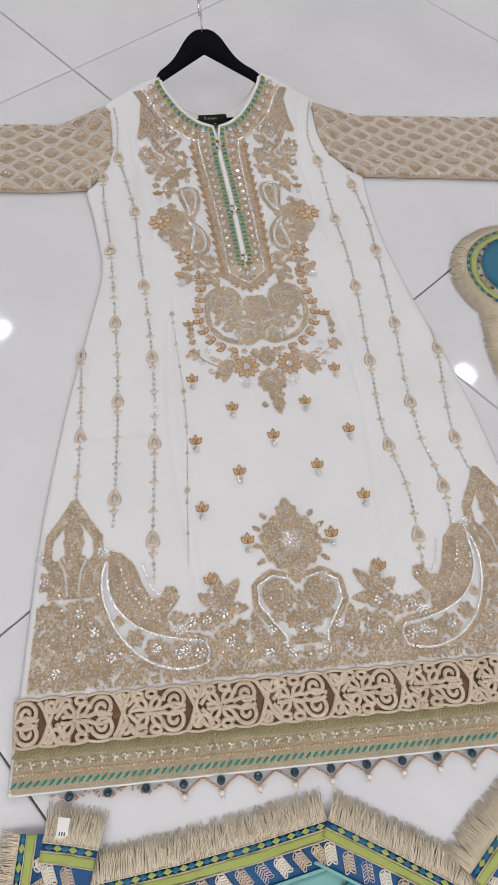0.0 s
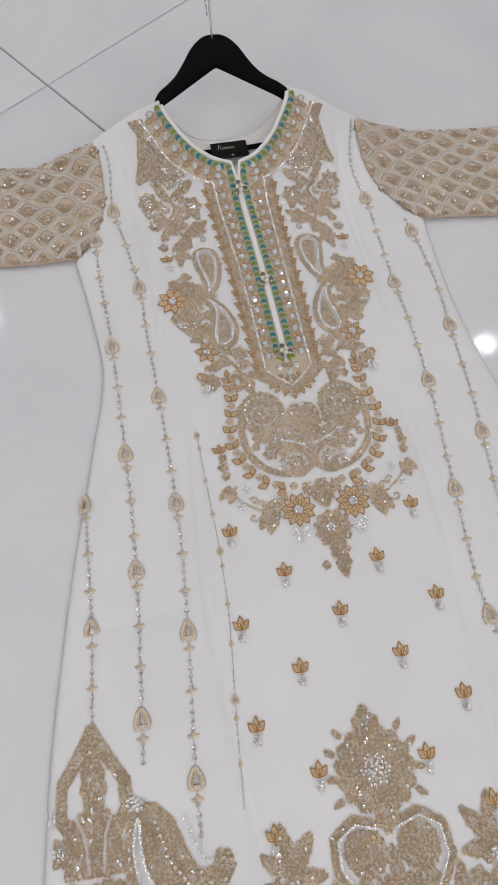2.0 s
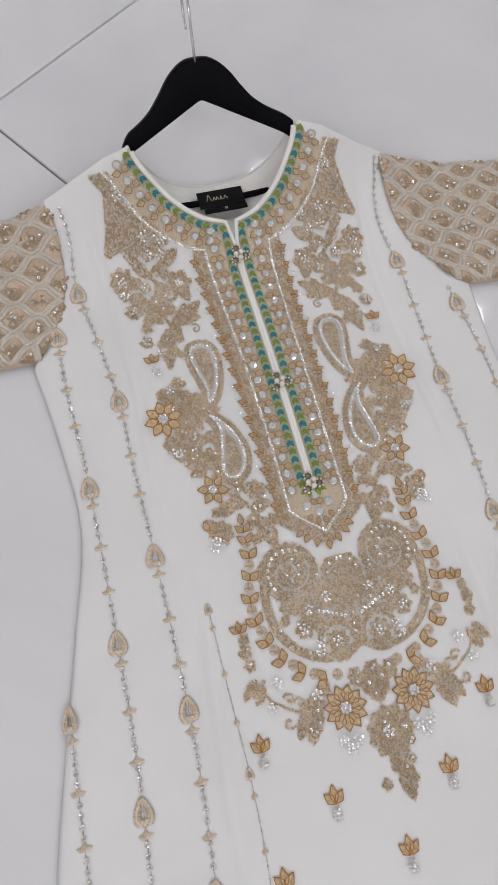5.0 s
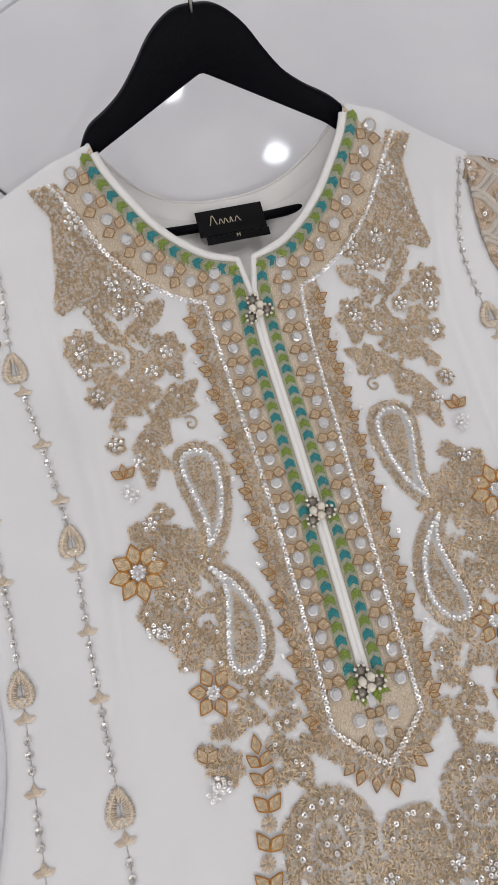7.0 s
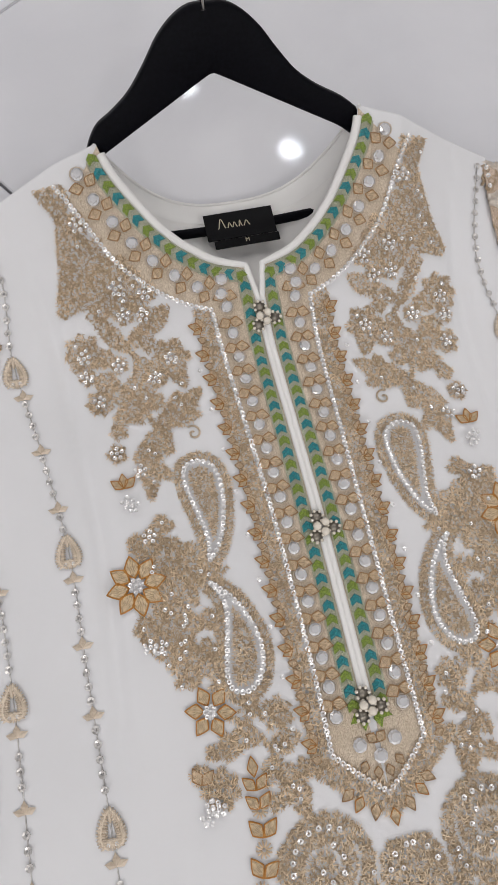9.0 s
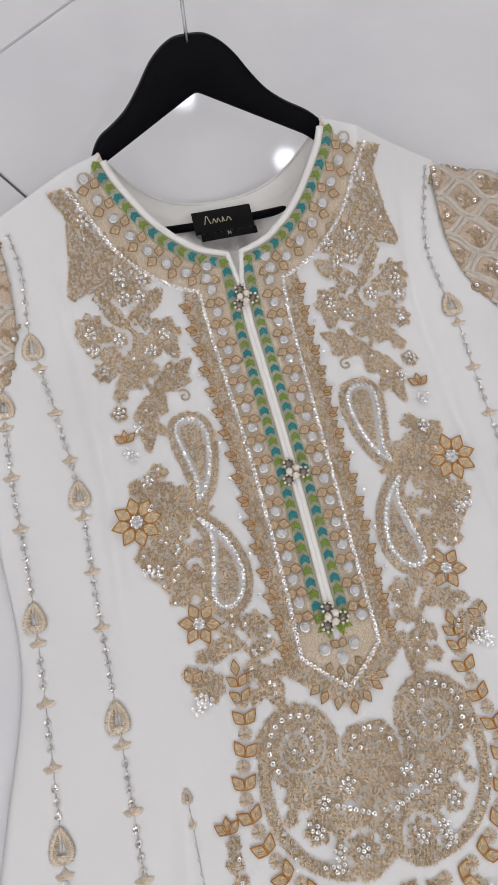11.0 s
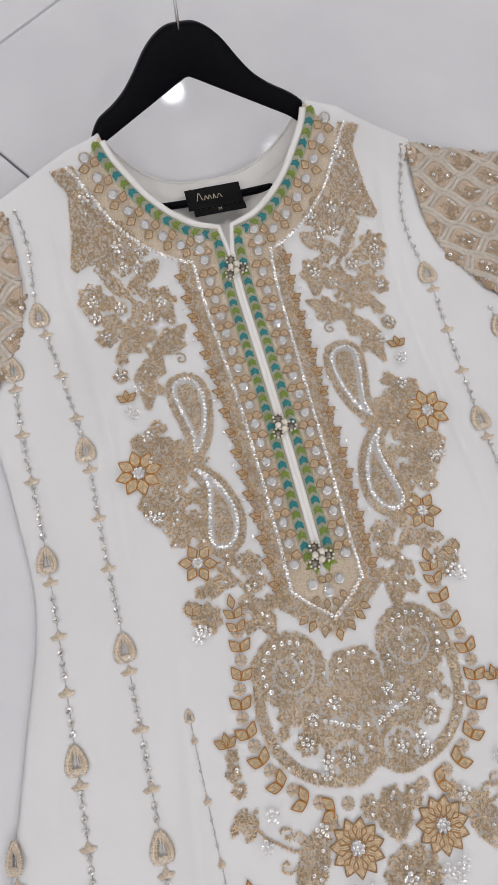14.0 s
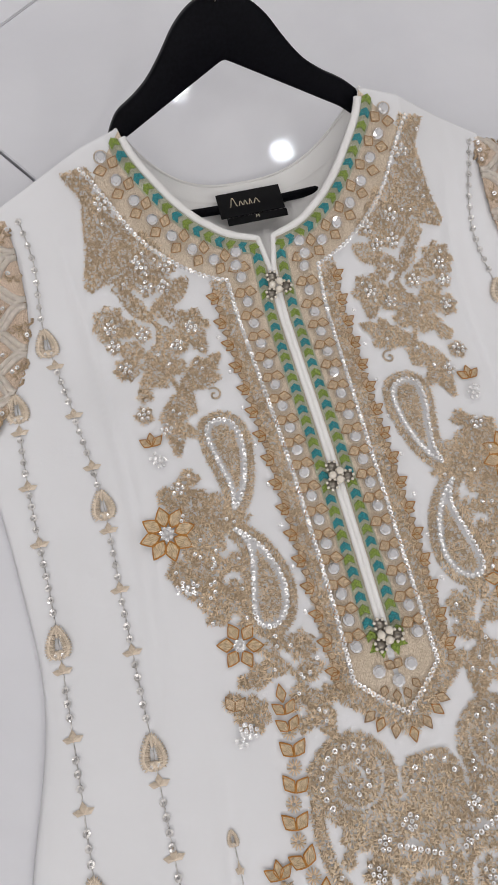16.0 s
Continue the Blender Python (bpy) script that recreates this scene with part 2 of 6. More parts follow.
def floor_and_room():
    g = raw("floor", [(-4, -4, -0.012), (5, -4, -0.012), (5, 6, -0.012), (-4, 6, -0.012)], [(0, 1, 2, 3)], M_GROUT, None, False)
    tagged(g, "polished pale grey porcelain tiles with thin dark joints", "floor", kind="structure")
    bm = bmesh.new()
    h, k, e = TILE / 2 - 0.0012, TILE_B / 2 - 0.0012, 0.001
    box(bm, -h, h, -k, k, -0.012, 0.0)
    bmesh.ops.bevel(bm, geom=[q for q in bm.edges if all(v.co.z > -0.001 for v in q.verts)], offset=e, segments=2, affect="EDGES")
    first = part("tile", bm, M_TILE, g)
    rot = Matrix.Rotation(radians(TURN_TILE), 4, "Z")
    k = 0
    for i in range(-8, 9):
        for j in range(-8, 9):
            p = Vector((TX, TY, 0)) + rot @ Vector(((i + 0.5) * TILE, (j + 0.5) * TILE_B, 0))
            if not (-4 < p.x < 5 and -4 < p.y < 6):
                continue
            ob = first if k == 0 else first.copy()
            if k:
                scene.collection.objects.link(ob)
            k += 1
            lean = Euler((random.uniform(-1, 1) * 0.0012, random.uniform(-1, 1) * 0.0012, 0)).to_matrix().to_4x4()
            ob.matrix_basis = Matrix.Translation(p) @ rot @ lean
    for nm, (x0, x1, y0, y1) in {"wall_south": (-4.1, 5.1, -4.1, -4), "wall_north": (-4.1, 5.1, 6, 6.1), "wall_west": (-4.1, -4, -4, 6), "wall_east": (5, 5.1, -4, 6)}.items():
        bm = bmesh.new()
        box(bm, x0, x1, y0, y1, -0.02, CEIL + 0.1)
        tagged(part(nm, bm, M_WALL), "plain white painted shop wall", "wall", kind="structure")
    bm = bmesh.new()
    box(bm, -4, 5, -4, 6, CEIL, CEIL + 0.1)
    tagged(part("ceiling", bm, M_WALL), "plain white painted ceiling", "ceiling", kind="structure")


def downlight(x, y, power):
    t = thing("ceiling_or_fill_downlight", "round white recessed LED downlight in the ceiling, most of them added as fill", "ceiling lamp", "ceiling downlights", at=(x, y, CEIL))
    bm = bmesh.new()
    bmesh.ops.create_circle(bm, cap_ends=True, radius=LAMP_R, segments=32, matrix=Matrix.Translation((0, 0, -0.006)) @ Matrix.Rotation(math.pi, 4, "X"))
    part("diffuser", bm, M_LAMP, t, "glowing round white diffuser")
    p = Pile()
    prof = [(LAMP_R + 0.001, -0.001), (LAMP_R + 0.001, -0.008), (LAMP_R + 0.012, -0.007), (LAMP_R + 0.016, -0.001)]
    n = 32
    for i in range(n):
        a = 2 * math.pi * i / n
        for r, z in prof:
            p.v.append((r * math.cos(a), r * math.sin(a), z))
    for i in range(n):
        for j in range(3):
            p.f.append((i * 4 + j, i * 4 + j + 1, (i + 1) % n * 4 + j + 1, (i + 1) % n * 4 + j))
    p.make("trim_ring", M_WALL, t)
    d = bpy.data.lights.new("downlight", "AREA")
    d.shape, d.size, d.energy, d.color = "DISK", LAMP_R * 2, power, (1.0, 0.965, 0.94)
    o = new("downlight", d)
    o.location = (x, y, CEIL - 0.012)


LAMP_R, POWER = 0.075, 11.2
floor_and_room()
for lx, ly in ((0.85, 2.44), (0.30, 3.05), (1.87, 1.11), (-1.27, 1.83)):
    downlight(lx, ly, POWER)
# the remaining downlights are unseen, added around the room as fill light
for lx in (-2.4, -0.8, 0.8, 2.4):
    for ly in (-3.2, -2.2):
        downlight(lx, ly, POWER)
downlight(-2.6, 0.6, POWER)
downlight(3.2, 2.6, POWER)
downlight(-1.8, 3.6, POWER)


# ---- the dress: its own flat coordinates u (across) and v (up) ----
def table(x, xs, ys):
    """Smooth interpolation through a short table."""
    xs, ys = np.array(xs, float), np.array(ys, float)
    m = np.gradient(ys, xs)
    x = np.clip(np.asarray(x, float), xs[0], xs[-1])
    k = np.clip(np.searchsorted(xs, x) - 1, 0, len(xs) - 2)
    h = xs[k + 1] - xs[k]
    t = (x - xs[k]) / h
    return ((2 * t**3 - 3 * t**2 + 1) * ys[k] + (t**3 - 2 * t**2 + t) * h * m[k] + (-2 * t**3 + 3 * t**2) * ys[k + 1] + (t**3 - t**2) * h * m[k + 1])


AXIS = table(-1.2 + 0.002 * np.arange(801), (-1.2, -0.75, -0.6, -0.45, -0.3, -0.15, 0.0, 0.5), (0.0, 0.001, 0.004, 0.009, 0.0105, 0.008, 0.0015, 0.0015)).tolist()


def lay(u, v, z):
    """From the dress's own coordinates to the room: its axis bends a little and its hem runs askew."""
    axis = AXIS[int((min(max(v, -1.19), 0.39) + 1.2) / 0.002)]
    return (float(u + axis), float(v - 0.054 * min(max((-v - 0.35) / 0.5, 0.0), 1.0) * u), float(z))


HEM, PIT, TOP_OUT, TOP_IN, NECK = -0.990, -0.076, 0.089, 0.117, 0.034
LEFT_V = (HEM, -0.86, -0.78, -0.7, -0.594, -0.492, -0.355, -0.257, -0.17, PIT)
LEFT_U = (0.342, 0.328, 0.320, 0.312, 0.296, 0.279, 0.249, 0.228, 0.233, 0.244)
RIGHT_U = (0.335, 0.322, 0.316, 0.310, 0.301, 0.284, 0.257, 0.243, 0.241, 0.248)
ARM_V, ARM_U = (PIT, -0.05, 0.005, 0.05, TOP_OUT), (0.241, 0.220, 0.194, 0.189, 0.191)
NECK_V, NECK_U = (NECK, 0.038, 0.049, 0.062, 0.082, 0.102, TOP_IN), (0.006, 0.021, 0.042, 0.0575, 0.0735, 0.086, 0.091)


def half_width(v, side):
    v = np.asarray(v, float)
    low = table(v, LEFT_V, LEFT_U if side < 0 else RIGHT_U)
    return np.where(v < PIT, low, table(v, ARM_V, ARM_U))


def wrinkle(u, v):
    crease = 0.0024 * np.exp(-(((v + 0.565 - 0.05 * (u + 0.2)) / 0.004) ** 2)) * np.clip((-u - 0.12) / 0.05, 0, 1)
    return crease + 0.0024 * (np.sin(31 * u + 9 * np.sin(3.1 * v)) * 0.5 + 0.5) + 0.0017 * (np.sin(17 * v + 21 * u + 2 * np.sin(23 * u)) * 0.5 + 0.5)


def lift(u, v):
    """How far the tilted hanger raises the shoulders over the floor."""
    x = np.clip((v + 0.03) / 0.17, 0, 1.1)
    r = (np.sqrt(x * x + 0.0225) - 0.15) / 0.861
    low = np.where(u < 0, 0.70, 0.45)
    g = 1 + (low - 1) * np.clip((np.abs(u) - 0.12) / 0.09, 0, 1)
    return 0.078 * r * g * (1 - np.clip((np.abs(u) - 0.2) / 0.08, 0, 1))


GRID = {}


def cloth_z(u, v):
    """Height of the dress front over the floor; single points come from a fine grid."""
    if GRID and np.ndim(u) == 0 and np.ndim(v) == 0:
        a, b = (min(max(u, -0.37), 0.37) + 0.38) / 0.002, (min(max(v, -1.02), 0.15) + 1.03) / 0.002
        i, j = int(a), int(b)
        p, q = a - i, b - j
        g = GRID["z"]
        return (g[j][i] * (1 - p) + g[j][i + 1] * p) * (1 - q) + (g[j + 1][i] * (1 - p) + g[j + 1][i + 1] * p) * q
    u, v = np.asarray(u, float), np.asarray(v, float)
    w = np.where(u < 0, half_width(v, -1), half_width(v, 1))
    d = np.clip((w - np.abs(u)) / 0.03, 0, 1)
    d = np.where(v > PIT + 0.02, np.maximum(d, 0.75), d)
    e = np.clip((v - HEM) / 0.02, 0, 1)
    rise = np.sqrt(np.clip(1 - (1 - d) ** 2, 0, 1)) * (0.6 + 0.4 * e)
    centre = np.clip(1 - np.abs(u) / 0.13, 0, 1)
    fold = -0.0045 * np.exp(-(((np.abs(u) - 0.128 - 0.01 * np.sin(9 * v)) / 0.006) ** 2)) * np.clip((-v - 0.3) / 0.1, 0, 1)
    fold = fold - 0.004 * np.exp(-(((np.abs(u) - 0.149 - 0.004 * np.sin(14 * v)) / 0.005) ** 2)) * np.clip((v + 0.3) / 0.1, 0, 1) * np.clip((0.07 - v) / 0.05, 0, 1)
    return 0.0035 + 0.0085 * rise - wrinkle(u, v) * (1 - 0.8 * centre) * d + lift(u, v) + fold


GRID["z"] = cloth_z(*np.meshgrid(-0.38 + 0.002 * np.arange(381), -1.03 + 0.002 * np.arange(596))).tolist()


def dress_body(dress):
    verts, faces = [], []
    rows = np.concatenate([np.linspace(0, 0.8, 150), np.linspace(0.8, 1, 70)[1:]])
    cols = np.linspace(0, 1, 61) ** 0.75
    for side in (-1, 1):
        base = len(verts)
        for r in rows:
            if r <= 0.8:
                vi = vo = HEM + (NECK - HEM) * r / 0.8
                ui = 0.0014 if vi > -0.262 else 0.0
                if vi > 0.014:
                    ui = 0.0014 + 0.0046 * (vi - 0.014) / 0.02
                uo = half_width(vo, side)
            else:
                q = (r - 0.8) / 0.2
                vi, vo = NECK + (TOP_IN - NECK) * q, NECK + (TOP_OUT - NECK) * q
                ui, uo = table(vi, NECK_V, NECK_U), half_width(vo, side)
            us = side * (ui + (uo - ui) * cols)
            vs = vi + (vo - vi) * cols
            for u, v, z in zip(us, vs, cloth_z(us, vs)):
                verts.append(lay(u, v, z))
        n, m = len(rows), len(cols)
        for i in range(n - 1):
            for j in range(m - 1):
                a = base + i * m + j
                q = (a, a + 1, a + m + 1, a + m)
                faces.append(q if side > 0 else q[::-1])
    ob = raw("front_panel", verts, faces, M_CLOTH, dress, True, "white chiffon front with a slit neckline")
    bm = bmesh.new()
    bm.from_mesh(ob.data)
    bmesh.ops.remove_doubles(bm, verts=bm.verts, dist=0.0002)
    bm.to_mesh(ob.data)
    bm.free()
    s = ob.modifiers.new("thickness", "SOLIDIFY")
    s.thickness, s.offset = 0.0012, -1
    return ob


dress = thing("embroidered_dress", "white chiffon kurta with beige and gold embroidery on the tiles", "dress")
dress_body(dress)


# ---- back of the neck, piping, label and sleeves ----
def grid_faces(n, m, flip=False):
    f = []
    for i in range(n - 1):
        for j in range(m - 1):
            a = i * m + j
            q = (a, a + 1, a + m + 1, a + m)
            f.append(q[::-1] if flip else q)
    return f


def tube(path, radius, sides=6, flat=1.0, closed=False):
    """Verts and faces of a cord along points (x, y, z); radius may be a list."""
    pts = [Vector(p) for p in path]
    n = len(pts)
    rad = radius if isinstance(radius, (list, tuple, np.ndarray)) else [radius] * n
    v, f = [], []
    for i, p in enumerate(pts):
        if closed:
            t = pts[(i + 1) % n] - pts[i - 1]
        else:
            t = pts[min(i + 1, n - 1)] - pts[max(i - 1, 0)]
        t = t.normalized() if t.length > 1e-9 else Vector((1, 0, 0))
        side = t.cross(Vector((0, 0, 1)))
        side = side.normalized() if side.length > 1e-6 else Vector((1, 0, 0))
        up = side.cross(t)
        for k in range(sides):
            a = 2 * math.pi * k / sides
            v.append(p + side * (math.cos(a) * rad[i]) + up * (math.sin(a) * rad[i] * flat))
    for i in range(n if closed else n - 1):
        for k in range(sides):
            a, b = i * sides + k, i * sides + (k + 1) % sides
            c, d = (i + 1) % n * sides + (k + 1) % sides, (i + 1) % n * sides + k
            f.append((a, b, c, d))
    if not closed:
        f.append(tuple(range(sides))[::-1])
        f.append(tuple((n - 1) * sides + k for k in range(sides)))
    return v, f


def neck_curve(side, n=60, off=0.0):
    """Points (u, v) from the slit up along the neck edge to the shoulder."""
    vs = NECK + (TOP_IN - NECK) * np.linspace(0, 1, n) ** 1.6
    us = table(vs, NECK_V, NECK_U)
    p = np.stack([us, vs], 1)
    if off:
        t = np.gradient(p, axis=0)
        t /= np.linalg.norm(t, axis=1)[:, None]
        p = p + off * np.stack([t[:, 1], -t[:, 0]], 1)
    p[:, 0] *= side
    return p


def back_neck(dress):
    """Inside of the back, seen through the neck opening."""
    verts, cols = [], 41

    def edge(s):
        return 0.107 + 0.012 * abs(s) ** 2, 0.0075 + 0.067 * abs(s) ** 3

    rows = 26
    for i in range(rows):
        q = i / (rows - 1)
        for j in range(cols):
            s = -1 + 2 * j / (cols - 1)
            top, zt = edge(s)
            u = s * 0.093
            v = -0.03 + (top + 0.03) * q
            z = 0.0045 + (zt - 0.0045) * q**2 + 0.0009 * math.sin(70 * u + 50 * v) * (1 - abs(s)) * q
            verts.append(lay(u, v, z))
    ob = raw("back_panel", verts, grid_faces(rows, cols), M_BACK, dress, True, "cream lining inside the back of the neck")
    v2 = []
    for i in range(5):
        for j in range(cols):
            s = -1 + 2 * j / (cols - 1)
            top, zt = edge(s)
            q = 1 - 0.12 * i / 4
            v2.append(lay(s * 0.093, -0.03 + (top + 0.03) * q, 0.0052 + (zt - 0.0045) * q**2 + 0.0007 * math.sin(math.pi * i / 4)))
    raw("back_facing", v2, grid_faces(5, cols, True), M_PIPING, dress, True)
    pts = []
    for j in range(81):
        s = -1 + j / 40
        top, zt = edge(s)
        pts.append(lay(s * 0.093, top, zt + 0.0007))
    raw("back_neck_binding", *tube(pts, 0.0013, 6), M_PIPING, dress)


def piping(dress):
    for side in (-1, 1):
        p = neck_curve(side)
        slit = [(side * (0.0017 + 0.0043 * max(0, (v - 0.014) / 0.02)), v) for v in np.linspace(-0.262, 0.0335, 60)]
        pts = [lay(u, v, cloth_z(u, v) + 0.0008) for u, v in slit] + [lay(u, v, cloth_z(u, v) + 0.0008) for u, v in p[:-3]]
        rad = [0.0021] * len(slit) + list(np.linspace(0.0021, 0.0030, 12)) + [0.0030] * (len(p) - 15)
        raw("neck_piping", *tube(pts, rad, 8, 0.7), M_PIPING, dress, True, "white satin piping along the neckline")
    raw("slit_lining", [lay(u, v, cloth_z(0.002, v) - 0.004) for u, v in ((-0.009, -0.265), (0.009, -0.265), (0.009, -0.12), (-0.009, -0.12), (-0.009, -0.01), (0.009, -0.01))], [(0, 1, 2, 3), (3, 2, 5, 4)], M_BACK, dress, False)


def words(text, size, mat, parent, m, name="lettering", slant=0.0):
    c = bpy.data.curves.new(name, "FONT")
    c.body, c.size, c.extrude, c.shear, c.align_x, c.align_y = text, size, 0.00012, slant, "CENTER", "CENTER"
    tmp = new(name, c)
    me = bpy.data.meshes.new_from_object(tmp.evaluated_get(bpy.context.evaluated_depsgraph_get()))
    bpy.data.objects.remove(tmp)
    me.materials.clear()
    me.materials.append(mat)
    ob = new(name, me)
    ob.parent = parent
    ob.matrix_basis = m
    return ob


def neck_label(dress):
    bm = bmesh.new()
    box(bm, -0.0265, 0.0265, -0.0115, 0.0115, 0, 0.0012)
    box(bm, -0.022, 0.0275, -0.0185, -0.0116, -0.0006, 0.0006)
    bmesh.ops.bevel(bm, geom=list(bm.edges), offset=0.0003, segments=1, affect="EDGES")
    lab = part("neck_label", bm, M_LABEL, dress, "black satin label with small pale marks")
    lab.matrix_basis = pose(0.0003, 0.0810, 0.0162, 0, 0, 0.5)
    # brand mark as plain strokes
    strokes = Pile()
    x = -0.017
    for w, h in ((0.006, 0.0085), (0.0075, 0.0045), (0.0025, 0.005), (0.005, 0.0045)):
        k = max(2, int(w / 0.0018))
        pts = []
        for i in range(k * 4 + 1):
            a = i / (k * 4)
            pts.append((x + w * a, -0.0025 + h * (0.5 - 0.5 * math.cos(2 * math.pi * a * (1 if h > 0.006 else k / 2))), 0.0014))
        strokes.add(*tube(pts, 0.00038, 4))
        x += w + 0.0012
    strokes.make("label_mark", M_LETTER, lab)
    words("M", 0.0045, M_LETTER, lab, pose(0.003, -0.0145, 0.0008), "size_letter")


def sleeve(dress, side):
    """A flat sleeve lying out to one side, with its net of ogee cords."""
    n, m = 90, 46
    L = 0.40

    def at(s, q):
        s0 = np.asarray(s, float)
        q = np.asarray(q, float)
        armv = TOP_OUT + (PIT - TOP_OUT) * q
        armu = table(armv, ARM_V, ARM_U)
        if side < 0:
            top, bot = 0.090 + 0.016 * np.sin(2.4 * s0), -0.066 - 0.006 * np.sin(7 * s0)
        else:
            top, bot = 0.088 - 0.036 * s0, -0.088 - 0.024 * s0 + 0.006 * np.sin(5 * s0)
        endv = top + (bot - top) * q
        blend = np.clip(s0 / 0.35, 0, 1) ** 0.6
        u = armu - 0.004 + (0.20 - armu) * blend + s0 * L
        v = armv + (endv - armv) * blend
        edge = np.clip(np.minimum(q, 1 - q) / 0.1, 0, 1)
        z = 0.0025 + 0.009 * np.sqrt(1 - (1 - edge) ** 2) + 0.0012 * np.sin(23 * s0 + 7 * q) * edge + 0.0006 * np.sin(60 * q + 9 * s0) * edge
        z = z + lift(side * np.minimum(u, 0.3), v) * 0.95
        return u * side, v, z

    verts = []
    for i in range(n):
        for j in range(m):
            u, v, z = at(i / (n - 1), j / (m - 1))
            verts.append(lay(float(u), float(v), float(z)))
    ob = raw("sleeve", verts, grid_faces(n, m, side > 0), M_SLEEVE, dress, True, "beige net sleeve with an ogee lattice of pale cord")
    md = ob.modifiers.new("thickness", "SOLIDIFY")
    md.thickness, md.offset = 0.0015, -1
    cords, inner, spangle = Pile(), Pile(), Pile()
    nu, nv = 8.0, 5.0  # cells along and across

    def world_at(a, b, h):
        s, q = a / nu, b / nv
        if not (0 <= s <= 1 and 0.01 <= q <= 0.99):
            return None
        u, v, z = at(s, q)
        return lay(float(u), float(v), float(z) + h)

    for row in range(-1, 11):
        for sgn in (-1, 1):
            for dbl in (-0.075, 0.075):
                run = []
                for k in range(0, 241):
                    a = nu * k / 240
                    w = 0.5 * sgn * (0.5 + 0.5 * math.cos(2 * math.pi * (a + 0.5 * (row % 2))))
                    b = row * 0.5 + 0.0 + w * 1.0 + dbl * sgn
                    p = world_at(a, b * 1.0 + 0.5, 0.0016)
                    if p is None:
                        if len(run) > 3:
                            cords.add(*tube(run, 0.0026, 6, 0.8))
                        run = []
                    else:
                        run.append(p)
                if len(run) > 3:
                    cords.add(*tube(run, 0.0026, 6, 0.8))
    cords.make("lattice_cord", M_OGEE, ob, "pale cream couched cord lattice", kind="stuff")
    rnd = random.Random(5 + side)
    for row in range(0, 12):
        for col in range(0, 10):
            a, b = col + (0.0 if row % 2 else 0.5), row * 0.5
            for k in range(40):
                da, db = rnd.uniform(-0.26, 0.26), rnd.uniform(-0.26, 0.26)
                if abs(da) + abs(db) > 0.27:
                    continue
                p = world_at(a + da, b + db, 0.0008)
                if p:
                    ang = rnd.uniform(0, 6.28)
                    ring = [(p[0] + 0.0036 * math.cos(ang + t * 0.9) * (0.4 + t * 0.12), p[1] + 0.0036 * math.sin(ang + t * 0.9) * (0.4 + t * 0.12), p[2]) for t in range(7)]
                    inner.add(*tube(ring, 0.0012, 4))
                    if rnd.random() < 0.17:
                        spangle.add(*sequin_mesh((p[0], p[1], p[2] + 0.0022), 0.0018, rnd))
    inner.make("floral_stitching", M_SLEEVE_MOTIF, ob, "curled beige stitching inside the lattice", kind="stuff")
    spangle.make("sequin_scatter", M_SILVER, ob, "tiny silver sequins", kind="stuff", smooth=False)


def sequin_mesh(p, r, rnd=random, tilt=0.35, hole=0.35):
    """A small cupped disc with a hole, slightly tilted."""
    q = Euler((rnd.uniform(-tilt, tilt), rnd.uniform(-tilt, tilt), rnd.uniform(0, 6.28))).to_matrix()
    v, f = [], []
    n = 8
    for rr, z in ((r * hole, 0.0), (r, r * 0.28), (r * 0.95, 0.0)):
        for k in range(n):
            a = 2 * math.pi * k / n
            w = q @ Vector((rr * math.cos(a), rr * math.sin(a), z))
            v.append((p[0] + w.x, p[1] + w.y, p[2] + w.z))
    for ring in (0, 1):
        for k in range(n):
            a, b = ring * n + k, ring * n + (k + 1) % n
            f.append((a, b, b + n, a + n))
    return v, f


back_neck(dress)
piping(dress)
neck_label(dress)
for sd in (-1, 1):
    sleeve(dress, sd)


# ---- the hanger ----
BAR_Y, BAR_Z, TILT_HANGER = 0.082, 0.012, 60.0


